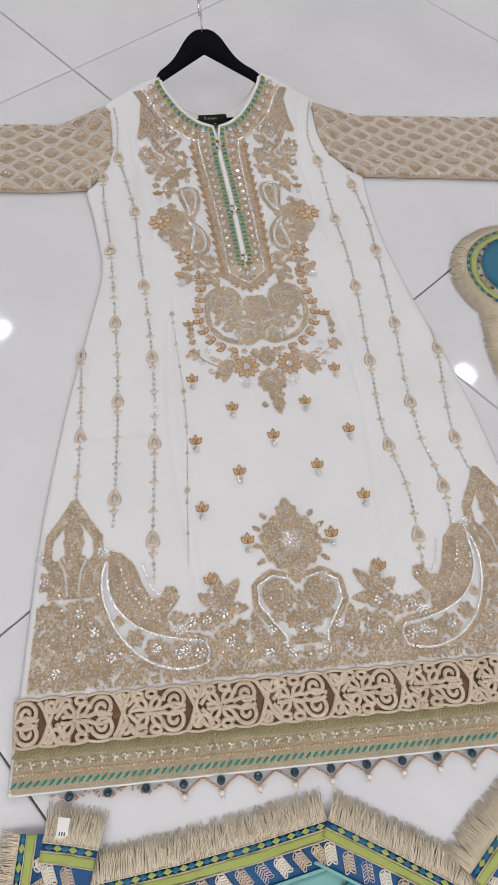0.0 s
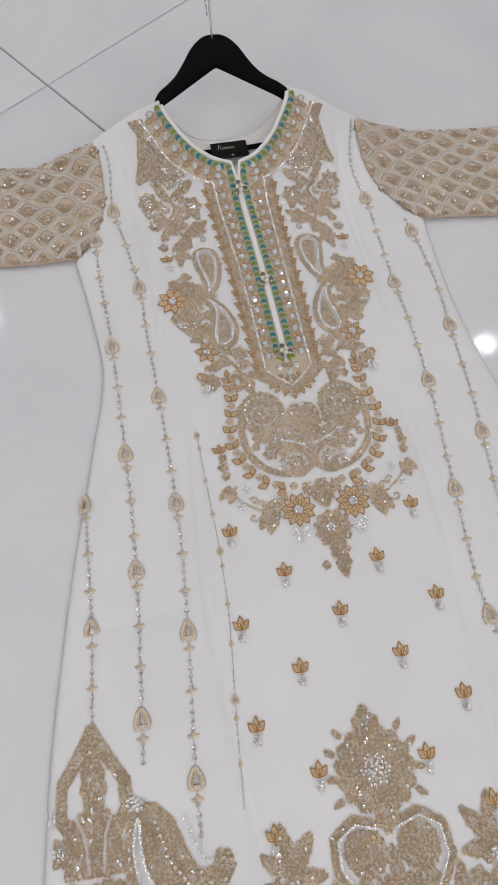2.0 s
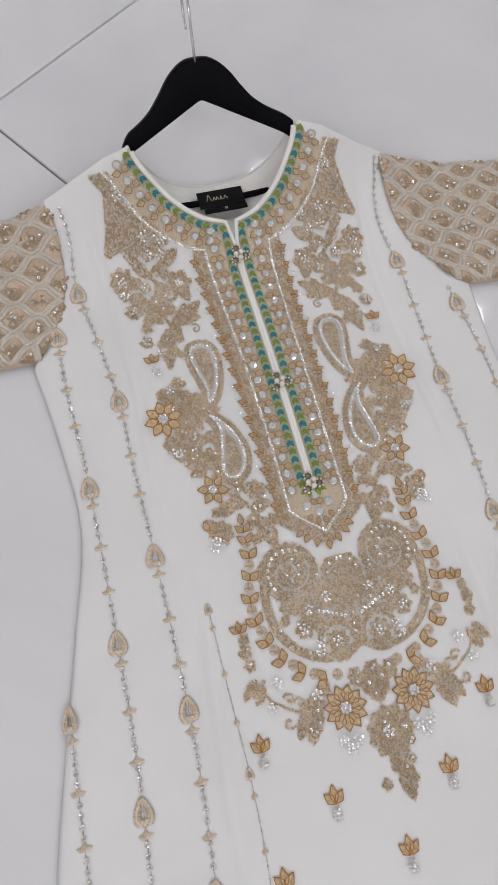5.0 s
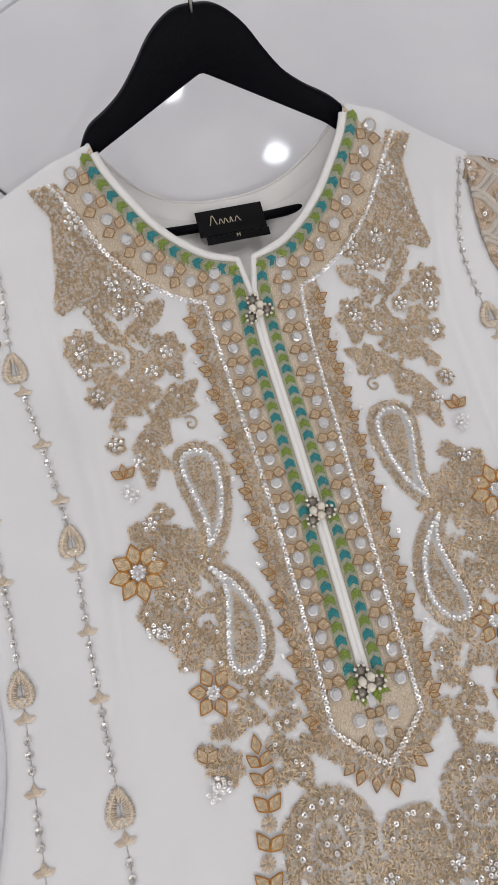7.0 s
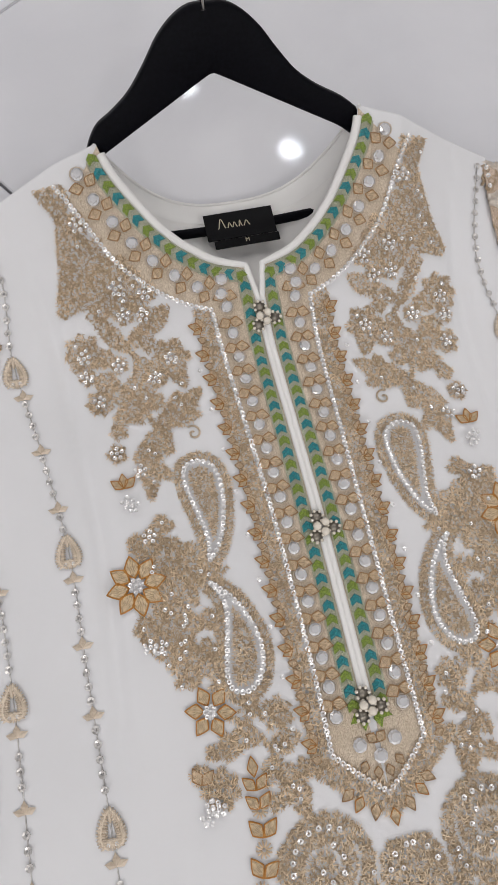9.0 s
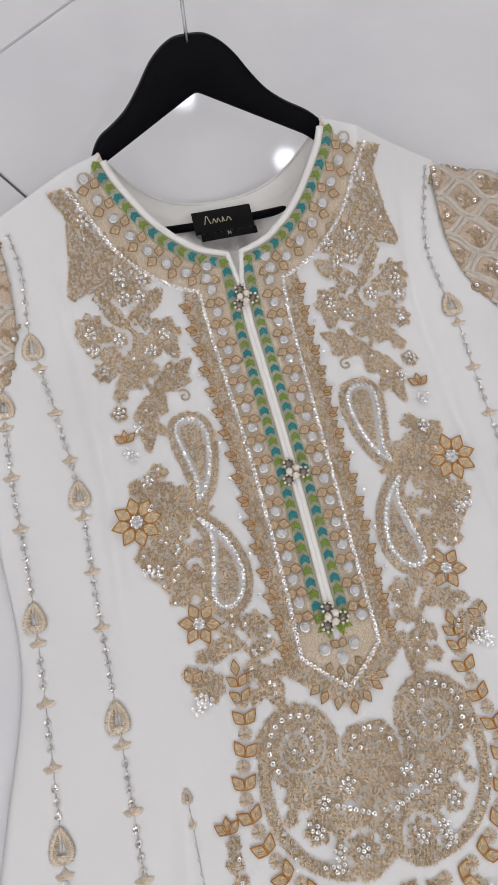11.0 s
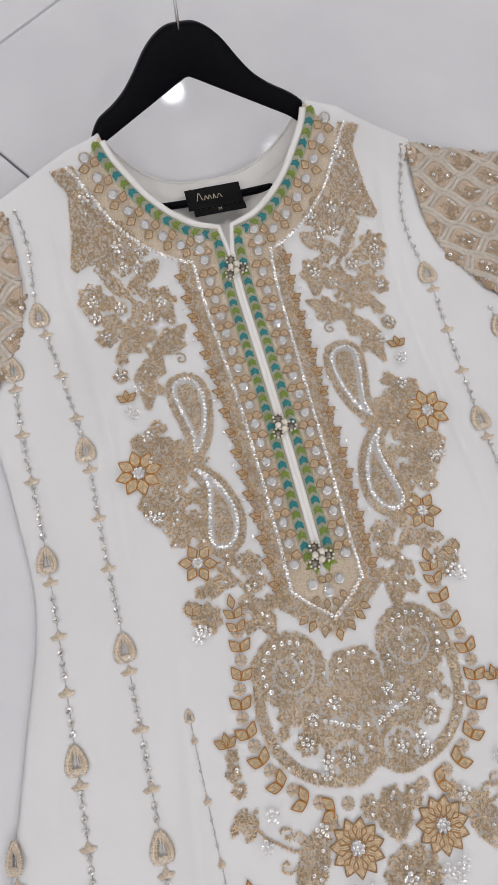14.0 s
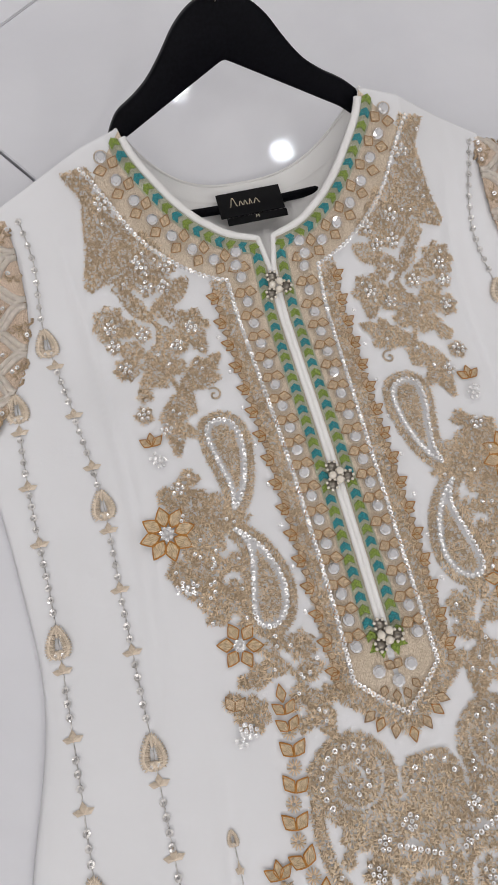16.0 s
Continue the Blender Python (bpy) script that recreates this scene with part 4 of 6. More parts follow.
def neck_decoration(dress):
    half = seq_line()
    outline = mirrored(half)[::-1] + half[1:]
    for side in (-1, 1):
        edge = [(side * 0.0035, v) for v in np.linspace(-0.262, 0.030, 60)]
        edge += [tuple(q) for q in neck_curve(side, 40)]
        outer = resample([(side * u, v) for u, v in half], 0.004)
        # net ground of the band
        e = np.array(resample(edge, (0.001 + sum(math.dist(a, b) for a, b in zip(edge, edge[1:]))) / 150))[:150]
        o = np.array(resample(outer, sum(math.dist(a, b) for a, b in zip(outer, outer[1:])) / 152))[:150]
        n = min(len(e), len(o))
        verts = []
        for k in range(n):
            for q in np.linspace(0, 1, 9):
                u, v = e[k] * (1 - q) + o[k] * q
                verts.append(frame_at(u, v, 0.0005).translation)
        band = raw("neck_band", verts, grid_faces(n, 9, side > 0), M_BAND, dress, True, "sheer tan band round the neck and slit")
        # mint ground under the chevrons, then teal and green chevrons in turn
        path = resample([(side * 0.0092, v) for v in np.linspace(-0.266, 0.026, 60)], 0.0087)
        ring = resample([tuple(q) for q in neck_curve(side, 60, 0.0068)][3:], 0.0087)
        strip = path + ring
        gp = Pile()
        gv = []
        for k in range(len(strip)):
            a, b = strip[max(0, k - 1)], strip[min(len(strip) - 1, k + 1)]
            t = np.array(b) - np.array(a)
            t = t / np.linalg.norm(t)
            nrm = np.array((t[1], -t[0]))
            for q in (-0.0048, 0.0048):
                gv.append(frame_at(*(np.array(strip[k]) + nrm * q), 0.0010).translation)
        gp.add(gv, grid_faces(len(strip), 2, True))
        gp.make("mint_ground", M_MINT, band)
        for k, (u, v) in enumerate(strip):
            a, b = strip[max(0, k - 1)], strip[min(len(strip) - 1, k + 1)]
            ang = math.atan2(b[1] - a[1], b[0] - a[0]) - math.pi / 2
            mesh = ME_TEAL if k % 2 else ME_GREEN
            piece(mesh.name, mesh, frame_at(u, v, 0.0011, ang), band, 0.0072, 0.0086, 0.007)
        # crystals with pairs of tan petals between them
        rnd = random.Random(31 + side)
        p2 = resample([(side * (0.5 * (0.014 + float(table(v, SEQ_V, SEQ_U)))), v) for v in np.linspace(0.0278, -0.278, 50)], 0.0175)
        r2 = resample([tuple(q) for q in neck_curve(side, 60, 0.0200)][9:], 0.0168)
        for run in (p2, r2):
            for k, (u, v) in enumerate(run):
                a, b = run[max(0, k - 1)], run[min(len(run) - 1, k + 1)]
                ang = math.degrees(math.atan2(b[1] - a[1], b[0] - a[0])) - 90
                piece("crystal", ME_CRYSTAL, frame_at(u, v, 0.0012, k * 0.7), band, 0.0043, 0.0040, 0.0038)
                piece("crystal_setting", ME_RING, frame_at(u, v, 0.0012), band, 0.0049, 0.0046, 0.0049)
                if k < len(run) - 1:
                    mu, mv = (u + run[k + 1][0]) / 2, (v + run[k + 1][1]) / 2
                    for s in (-1, 1):
                        petal(ME_TAN, mu - 0.0008 * s, mv, ang + s * (66 + 9 * rnd.random()), 0.0100 + 0.001 * rnd.random(), 0.0088, band, 0.0012)
        # gold petal fringe outside the sequin line
        fr = resample([(side * (float(table(v, SEQ_V, SEQ_U)) + 0.0105 - 0.003 * max(0, (-0.2 - v) / 0.09)), v) for v in np.linspace(-0.292, 0.006, 60)], 0.0094)
        for k, (u, v) in enumerate(fr):
            if k % 2:
                for s, w, ln in ((-28, 0.0060, 0.0088), (-72, 0.0066, 0.0105), (-118, 0.0058, 0.0080)):
                    petal(ME_TAN if s == -28 else ME_GOLD, u - side * 0.0005, v, side * (s + 8 * rnd.random()), ln, w, dress, 0.0013)
            else:
                petal(ME_TAN, u - side * 0.001, v, side * (-50 - 30 * rnd.random()), 0.0070, 0.0056, dress, 0.0013)
    for k in range(7):
        a = -75 + 25 * k
        petal(ME_GOLD if k % 2 else ME_TAN, 0.021 * math.sin(radians(a)), -0.324 + abs(a) / 75 * 0.014, 180 + a * 0.8, 0.0105, 0.0068, dress, 0.0013)
    # stitched ground under the fringe
    def f(U, V):
        A = np.abs(U)
        lim = np.where(V > -0.29, table(V, SEQ_V, SEQ_U), 0.029 - (-0.29 - V) * 1.1)
        band = np.minimum(A - lim - 0.001, lim + 0.0135 - A)
        band = np.minimum(band, np.minimum(0.012 - V, V + 0.30))
        tip = line_to(A, V, [(0.034, -0.296), (0.0, -0.322)], 0.009)
        tip = np.minimum(tip, line_to(A, V, [(0.034, -0.296), (0.0, -0.322)], 0.02))
        return np.maximum(band, np.where(V < -0.30 + 0.01, tip - 0.001, -0.01))

    stitches("border_stitching", f, (-0.06, 0.06, -0.335, 0.015), dress, "beige looped stitches along the placket", seed=3)
    relief("placket_border", f, (-0.06, 0.06, -0.335, 0.015), 0.001, M_THREAD, dress, 0.0012, "beige stitched border of the placket")
    sp = Spangles()
    for side in (-1, 1):
        sp.along([(side * u, v) for u, v in half], 0.0035, 0.0018, 0.0018)
        sp.along([(side * (float(table(v, SEQ_V, SEQ_U)) + 0.02), float(v)) for v in np.linspace(-0.27, -0.02, 14)], 0.03, 0.0016)
    sp.make("sequin_edging", M_SILVER, dress, "line of silver sequins edging the placket")
    for k in range(3):
        piece("crystal", ME_CRYSTAL, frame_at((k - 1) * 0.011, -0.296 + 0.008 * abs(k - 1), 0.001, k), dress, 0.0044, 0.0044, 0.0034)
    for k in range(4):
        petal(ME_TAN, -0.009 + 0.006 * k, -0.303 + 0.004 * abs(k - 1.5), 150 + 20 * k, 0.008, 0.0062, dress)
    for side in (-1, 1):
        petal(ME_TAN, side * 0.006, -0.283, side * 130, 0.009, 0.007, dress)
        piece("green_stitch", ME_GREEN, frame_at(side * 0.0065, -0.2745, 0.001, side * 0.6), dress, 0.010, 0.012, 0.007)


def flower_button(u, v, dress):
    m = frame_at(u, v, 0.001)
    b = new("flower_button")
    b.parent = dress
    b.matrix_basis = m @ Matrix.Diagonal((1.2, 1.2, 1.2, 1))
    b["label"] = "small pewter button of beads and pearls"
    rnd = random.Random(int(-v * 1000) + 3)
    base = Pile()
    for k in range(3):
        a = math.pi / 2 + 2 * math.pi * k / 3 + 0.3
        c = (0.0062 * math.cos(a), 0.0062 * math.sin(a), 0.002)
        base.add(*tube([(c[0], c[1], 0.0), (c[0], c[1], 0.0024)], 0.0034, 8))
        for q in range(7):
            w = 2 * math.pi * q / 7
            piece("seed_bead", ME_SEED, Matrix.Translation((c[0] + 0.0034 * math.cos(w), c[1] + 0.0034 * math.sin(w), 0.0026)), b, 0.0011)
    base.make("setting", M_SETTING, b)
    for k in range(3):
        a = -math.pi / 2 + 2 * math.pi * k / 3 + 0.3
        piece("pearl", ME_PEARL, Matrix.Translation((0.003 * math.cos(a), 0.003 * math.sin(a), 0.0036)), b, 0.0025)


ME_SEED = ball_mesh("seed_bead", M_PEARL, 6, 4)


def gold_flower(u, v, r, n, dress, turn=0.0, name="gold_flower"):
    fl = new(name)
    fl.parent = dress
    fl.matrix_basis = frame_at(u, v, 0.0010, turn)
    fl["label"] = "golden thread flower with a sequin centre"
    for k in range(n):
        a = 2 * math.pi * k / n
        piece("gold_petal", ME_TAN if n > 10 else ME_GOLD, Matrix.Rotation(a, 4, "Z") @ Matrix.Translation((0, r * 0.22, 0)), fl, r * 0.62, r * 0.82, 0.006)
    p = Pile()
    rnd = random.Random(n)
    for k in range(8):
        a = 2 * math.pi * k / 7
        q = 0 if k == 7 else r * 0.2
        p.add(*sequin_mesh((q * math.cos(a), q * math.sin(a), 0.0016), 0.0015, rnd))
    p.make("sequin_centre", M_SILVER, fl, "", False)


def booti(u, v, dress, grey=False):
    """A three-leaf sprig over a cluster of crystals."""
    s = new("sprig")
    s.parent = dress
    s.matrix_basis = frame_at(u, v, 0.0008)
    s["label"] = "small golden three-leaf sprig with silver crystals"
    me = ME_BEIGE if grey else ME_GOLD
    for a, ln in ((0, 0.0145), (40, 0.0122), (-40, 0.0122)):
        piece(me.name, me, Matrix.Translation((0, -0.0015, 0)) @ Matrix.Rotation(radians(a), 4, "Z"), s, 0.0088, ln * 1.1, 0.006)
    p = Pile()
    rnd = random.Random(int(u * 999))
    for k in range(6):
        a = 2 * math.pi * k / 6
        q = 0.0034 if k else 0
        p.add(*sequin_mesh((q * math.cos(a), -0.0088 + q * math.sin(a), 0.0015), 0.0019, rnd, 0.3, 0.2))
    p.make("crystal_trim", M_PEWTER, s, "", False, "stuff")


# the bodice
def yoke(U, V):
    A = np.abs(U)
    column = inside(A, V, [(0.139, 0.096), (0.119, 0.096), (0.115, 0.086), (0.122, 0.078), (0.112, 0.064), (0.101, 0.062), (0.104, 0.050), (0.113, 0.045), (0.117, 0.030), (0.126, 0.024), (0.138, 0.0205), (0.142, 0.025), (0.138, 0.036), (0.134, 0.046), (0.132, 0.060), (0.128, 0.078), (0.139, 0.096)])
    stem = np.maximum(line_to(A, V, [(0.114, 0.016), (0.104, 0.0), (0.095, -0.0125), (0.1016, -0.0305)], 0.0014), line_to(A, V, [(0.1, -0.045), (0.0925, -0.065), (0.101, -0.082)], 0.0012))
    return np.maximum(many(
        column, bloom(A, V, 0.099, 0.034, 0.0195, 9, 0, 0.2), bloom(A, V, 0.1255, 0.0356, 0.0125, 7), bloom(A, V, 0.115, 0.0727, 0.0075, 6),
        bloom(A, V, 0.0795, 0.028, 0.0078, 5), bloom(A, V, 0.0975, 0.0165, 0.007, 5), bloom(A, V, 0.0845, 0.0145, 0.006, 5),
        blade(A, V, 0.099, -0.0035, 0.076, 0.0075, 0.0058), blade(A, V, 0.086, 0.003, 0.0648, 0.0175, 0.0062), blade(A, V, 0.1155, 0.0135, 0.0995, -0.008, 0.0062, 3),
        bloom(A, V, 0.131, -0.004, 0.0138, 8), bloom(A, V, 0.0717, -0.017, 0.0138, 6), blade(A, V, 0.072, -0.022, 0.0655, -0.04, 0.0055),
        bloom(A, V, 0.1085, -0.0148, 0.0062, 5), bloom(A, V, 0.132, -0.0195, 0.006, 5), bloom(A, V, 0.085, -0.029, 0.0072, 5), blade(A, V, 0.092, -0.018, 0.08, -0.0245, 0.0042),
        bloom(A, V, 0.1195, -0.0262, 0.0086, 6), bloom(A, V, 0.127, -0.0395, 0.0096, 7), bloom(A, V, 0.1023, -0.0395, 0.0148, 8), blade(A, V, 0.112, -0.046, 0.1, -0.06, 0.0045),
        blade(A, V, 0.0926, -0.066, 0.055, -0.042, 0.0082, 4), blade(A, V, 0.0875, -0.0615, 0.059, -0.061, 0.0056, 3), blade(A, V, 0.078, -0.053, 0.071, -0.0405, 0.004),
        blade(A, V, 0.083, -0.067, 0.1125, -0.0865, 0.0078, 4), blade(A, V, 0.098, -0.072, 0.1065, -0.116, 0.0076, 5), blade(A, V, 0.1, -0.09, 0.0895, -0.1035, 0.0042), bloom(A, V, 0.1225, -0.0785, 0.0068, 5), bloom(A, V, 0.108, -0.0945, 0.005, 5),
        bloom(A, V, 0.1175, -0.0085, 0.0068, 5), bloom(A, V, 0.1145, 0.0185, 0.008, 6), bloom(A, V, 0.0925, -0.0245, 0.0052, 5), bloom(A, V, 0.1125, -0.0525, 0.0072, 5), bloom(A, V, 0.0885, -0.0455, 0.0062, 5), bloom(A, V, 0.1185, -0.0625, 0.0062, 5), bloom(A, V, 0.0655, -0.0525, 0.005, 5), bloom(A, V, 0.0885, -0.0805, 0.0052, 5), bloom(A, V, 0.085, -0.0055, 0.0052, 5),
    ), stem) + 0.0008


PAISLEY_A = [(0.0822, -0.0996), (0.0775, -0.0946), (0.0697, -0.0936), (0.0612, -0.0978), (0.0578, -0.1120), (0.0620, -0.1368), (0.0698, -0.1544), (0.0792, -0.1640), (0.0742, -0.1511), (0.0780, -0.1308), (0.0822, -0.1130), (0.0822, -0.0996)]
PAISLEY_B = [(0.0828, -0.1731), (0.0682, -0.1865), (0.0600, -0.2021), (0.0558, -0.2198), (0.0590, -0.2360), (0.0682, -0.2445), (0.0783, -0.2436), (0.0818, -0.2351), (0.0775, -0.2152), (0.0722, -0.1926), (0.0770, -0.1790), (0.0828, -0.1731)]


def rounded(pts, gap=0.0016):
    """A closed outline smoothed by cutting its corners twice."""
    P = np.array(pts[:-1])
    for _ in range(2):
        Q = np.roll(P, -1, 0)
        P = np.stack([0.75 * P + 0.25 * Q, 0.25 * P + 0.75 * Q], 1).reshape(-1, 2)
    return [tuple(q) for q in P] + [tuple(P[0])]


def paisleys(U, V):
    """Two curled drops: a stitched band outside the sequin line, a leaf inside it."""
    A = np.abs(U)
    out = np.full(np.shape(U), -0.01)
    for pts in (PAISLEY_A, PAISLEY_B):
        d = inside(A, V, rounded(pts))
        out = np.maximum(out, np.maximum(np.minimum(d + 0.0072, -0.0012 - d), d - 0.0034))
    return out


def flank(U, V):
    A = np.abs(U)
    swirl_gap = -line_to(A, V, spiral(0.093, -0.1605, 0.0095, 1.3, 1.2), 0.0007)
    stem = line_to(A, V, [(0.085, -0.257), (0.074, -0.264), (0.063, -0.28), (0.0535, -0.303)], 0.0013)
    stem = np.maximum(stem, line_to(A, V, spiral(0.1025, -0.1305, 0.006, 1.1, 3.6), 0.0017))
    return np.maximum(many(
        blade(A, V, 0.1165, -0.154, 0.106, -0.130, 0.0085, 3), bloom(A, V, 0.1175, -0.1441, 0.0095, 6), blade(A, V, 0.112, -0.146, 0.128, -0.138, 0.005, 2),
        np.minimum(bloom(A, V, 0.093, -0.1605, 0.0145, 9, 0, 0.12), swirl_gap), blade(A, V, 0.113, -0.171, 0.066, -0.1685, 0.0068), bloom(A, V, 0.107, -0.176, 0.0098, 6),
        bloom(A, V, 0.1085, -0.193, 0.0145, 7), bloom(A, V, 0.1235, -0.196, 0.0095, 6), bloom(A, V, 0.0945, -0.198, 0.0065, 5), bloom(A, V, 0.1175, -0.2085, 0.0075, 5),
        bloom(A, V, 0.092, -0.2205, 0.0125, 7), bloom(A, V, 0.1035, -0.2105, 0.008, 5), blade(A, V, 0.096, -0.229, 0.1145, -0.232, 0.006, 3), blade(A, V, 0.086, -0.19, 0.083, -0.208, 0.0042),
        bloom(A, V, 0.0563, -0.2605, 0.0102, 7), blade(A, V, 0.068, -0.272, 0.0855, -0.2655, 0.0062, 3), blade(A, V, 0.064, -0.279, 0.0445, -0.274, 0.0066, 3),
        blade(A, V, 0.0585, -0.288, 0.0495, -0.320, 0.0085, 4), blade(A, V, 0.0615, -0.283, 0.0715, -0.299, 0.0056, 3), bloom(A, V, 0.088, -0.2725, 0.0082, 5), blade(A, V, 0.093, -0.272, 0.104, -0.276, 0.0045), bloom(A, V, 0.0976, -0.2944, 0.0118, 7), bloom(A, V, 0.046, -0.2935, 0.0062, 5),
        bloom(A, V, 0.0955, -0.1825, 0.0072, 5), bloom(A, V, 0.1, -0.147, 0.0062, 5), bloom(A, V, 0.1125, -0.1595, 0.0072, 5), bloom(A, V, 0.0865, -0.2385, 0.0065, 5), bloom(A, V, 0.1105, -0.2195, 0.0065, 5), bloom(A, V, 0.072, -0.2535, 0.0072, 5), bloom(A, V, 0.1085, -0.2845, 0.006, 5), bloom(A, V, 0.0675, -0.3075, 0.0055, 5),
    ), stem) + 0.0008


ROUNDEL_U, SKIRT_U = 0.004, 0.007
ROUNDEL_ARC = [(0.0720, -0.3300), (0.0745, -0.3445), (0.0772, -0.3690), (0.0738, -0.3950), (0.0585, -0.4165), (0.0330, -0.4290), (0.0090, -0.4262), (0.0, -0.418)]


def roundel(U, V):
    """Twin curled lobes in one outer band, a garden of flowers between them."""
    A = np.abs(U - ROUNDEL_U)
    arc = rounded(ROUNDEL_ARC + ROUNDEL_ARC[:1])[:-8]
    band = line_to(A, V, arc, 0.0042)
    lobe = bloom(A, V, 0.0488, -0.3455, 0.0285, 22, 0, 0.05)
    lobe = np.minimum(lobe, -line_to(A, V, spiral(0.0488, -0.3465, 0.0195, 1.45, 2.7), 0.0008))
    full = inside(A, V, [(-0.03, -0.36), (0.0, -0.36), (0.03, -0.362), (0.066, -0.360), (0.066, -0.384), (0.052, -0.402), (0.030, -0.422), (0.0, -0.424), (-0.03, -0.424), (-0.03, -0.36)])
    ring = 0.0024 - np.abs(np.hypot(A - 0.0205, V + 0.4155) - 0.0158)
    garden = many(
        bloom(A, V, 0.0, -0.357, 0.0205, 14, 0, 0.08), bloom(A, V, 0.0205, -0.375, 0.0125, 7), bloom(A, V, 0.0395, -0.383, 0.0135, 7), bloom(A, V, 0.0565, -0.3765, 0.0098, 6),
        bloom(A, V, 0.003, -0.382, 0.012, 7), blade(A, V, 0.0, -0.425, 0.0, -0.385, 0.007, 4), blade(A, V, 0.007, -0.4, 0.028, -0.39, 0.0055, 3), bloom(A, V, 0.0325, -0.3985, 0.0085, 5),
        bloom(A, V, 0.0205, -0.4155, 0.0118, 8), bloom(A, V, 0.0475, -0.3985, 0.0098, 6), ring, bloom(A, V, 0.0285, -0.363, 0.008, 5), bloom(A, V, 0.0635, -0.388, 0.0055, 5), bloom(A, V, 0.012, -0.3925, 0.0065, 5),
    )
    return np.maximum(np.maximum(band, lobe), np.minimum(garden, full + 0.02))


def skirt_of_roundel(U, V):
    B = np.abs(U - SKIRT_U)
    vine = line_to(B, V, [(0.105, -0.436), (0.094, -0.452), (0.078, -0.463), (0.060, -0.470)], 0.0011)
    for u, v, a in ((0.079, -0.4535, 0.6), (0.0705, -0.4585, 0.4), (0.083, -0.472, 3.8)):
        vine = np.maximum(vine, line_to(B, V, spiral(u, v, 0.0055, 0.95, a), 0.001))
    return np.maximum(many(
        bloom(U, V, 0.010, -0.499, 0.0225, 11, 0, 0.18), bloom(U, V, 0.013, -0.524, 0.0125, 7), blade(U, V, 0.013, -0.525, 0.0145, -0.556, 0.0085, 4), bloom(B, V, 0.012, -0.538, 0.0055, 5),
        blade(B, V, 0.010, -0.448, 0.0, -0.475, 0.0078, 3), blade(B, V, 0.004, -0.455, 0.024, -0.452, 0.0055, 2), bloom(B, V, 0.0, -0.4475, 0.0098, 6), bloom(B, V, 0.0165, -0.4475, 0.0075, 6),
        blade(B, V, 0.0595, -0.455, 0.0665, -0.495, 0.0115, 5), bloom(B, V, 0.056, -0.462, 0.0085, 6), blade(B, V, 0.062, -0.466, 0.0785, -0.488, 0.0078, 4),
        blade(B, V, 0.1035, -0.430, 0.1185, -0.4465, 0.0052, 2), blade(B, V, 0.108, -0.452, 0.0965, -0.432, 0.0056, 2), bloom(B, V, 0.1065, -0.418, 0.0062, 5), bloom(B, V, 0.1085, -0.4055, 0.0068, 5), bloom(B, V, 0.107, -0.3945, 0.0055, 5), bloom(B, V, 0.046, -0.452, 0.0065, 5),
    ), vine)


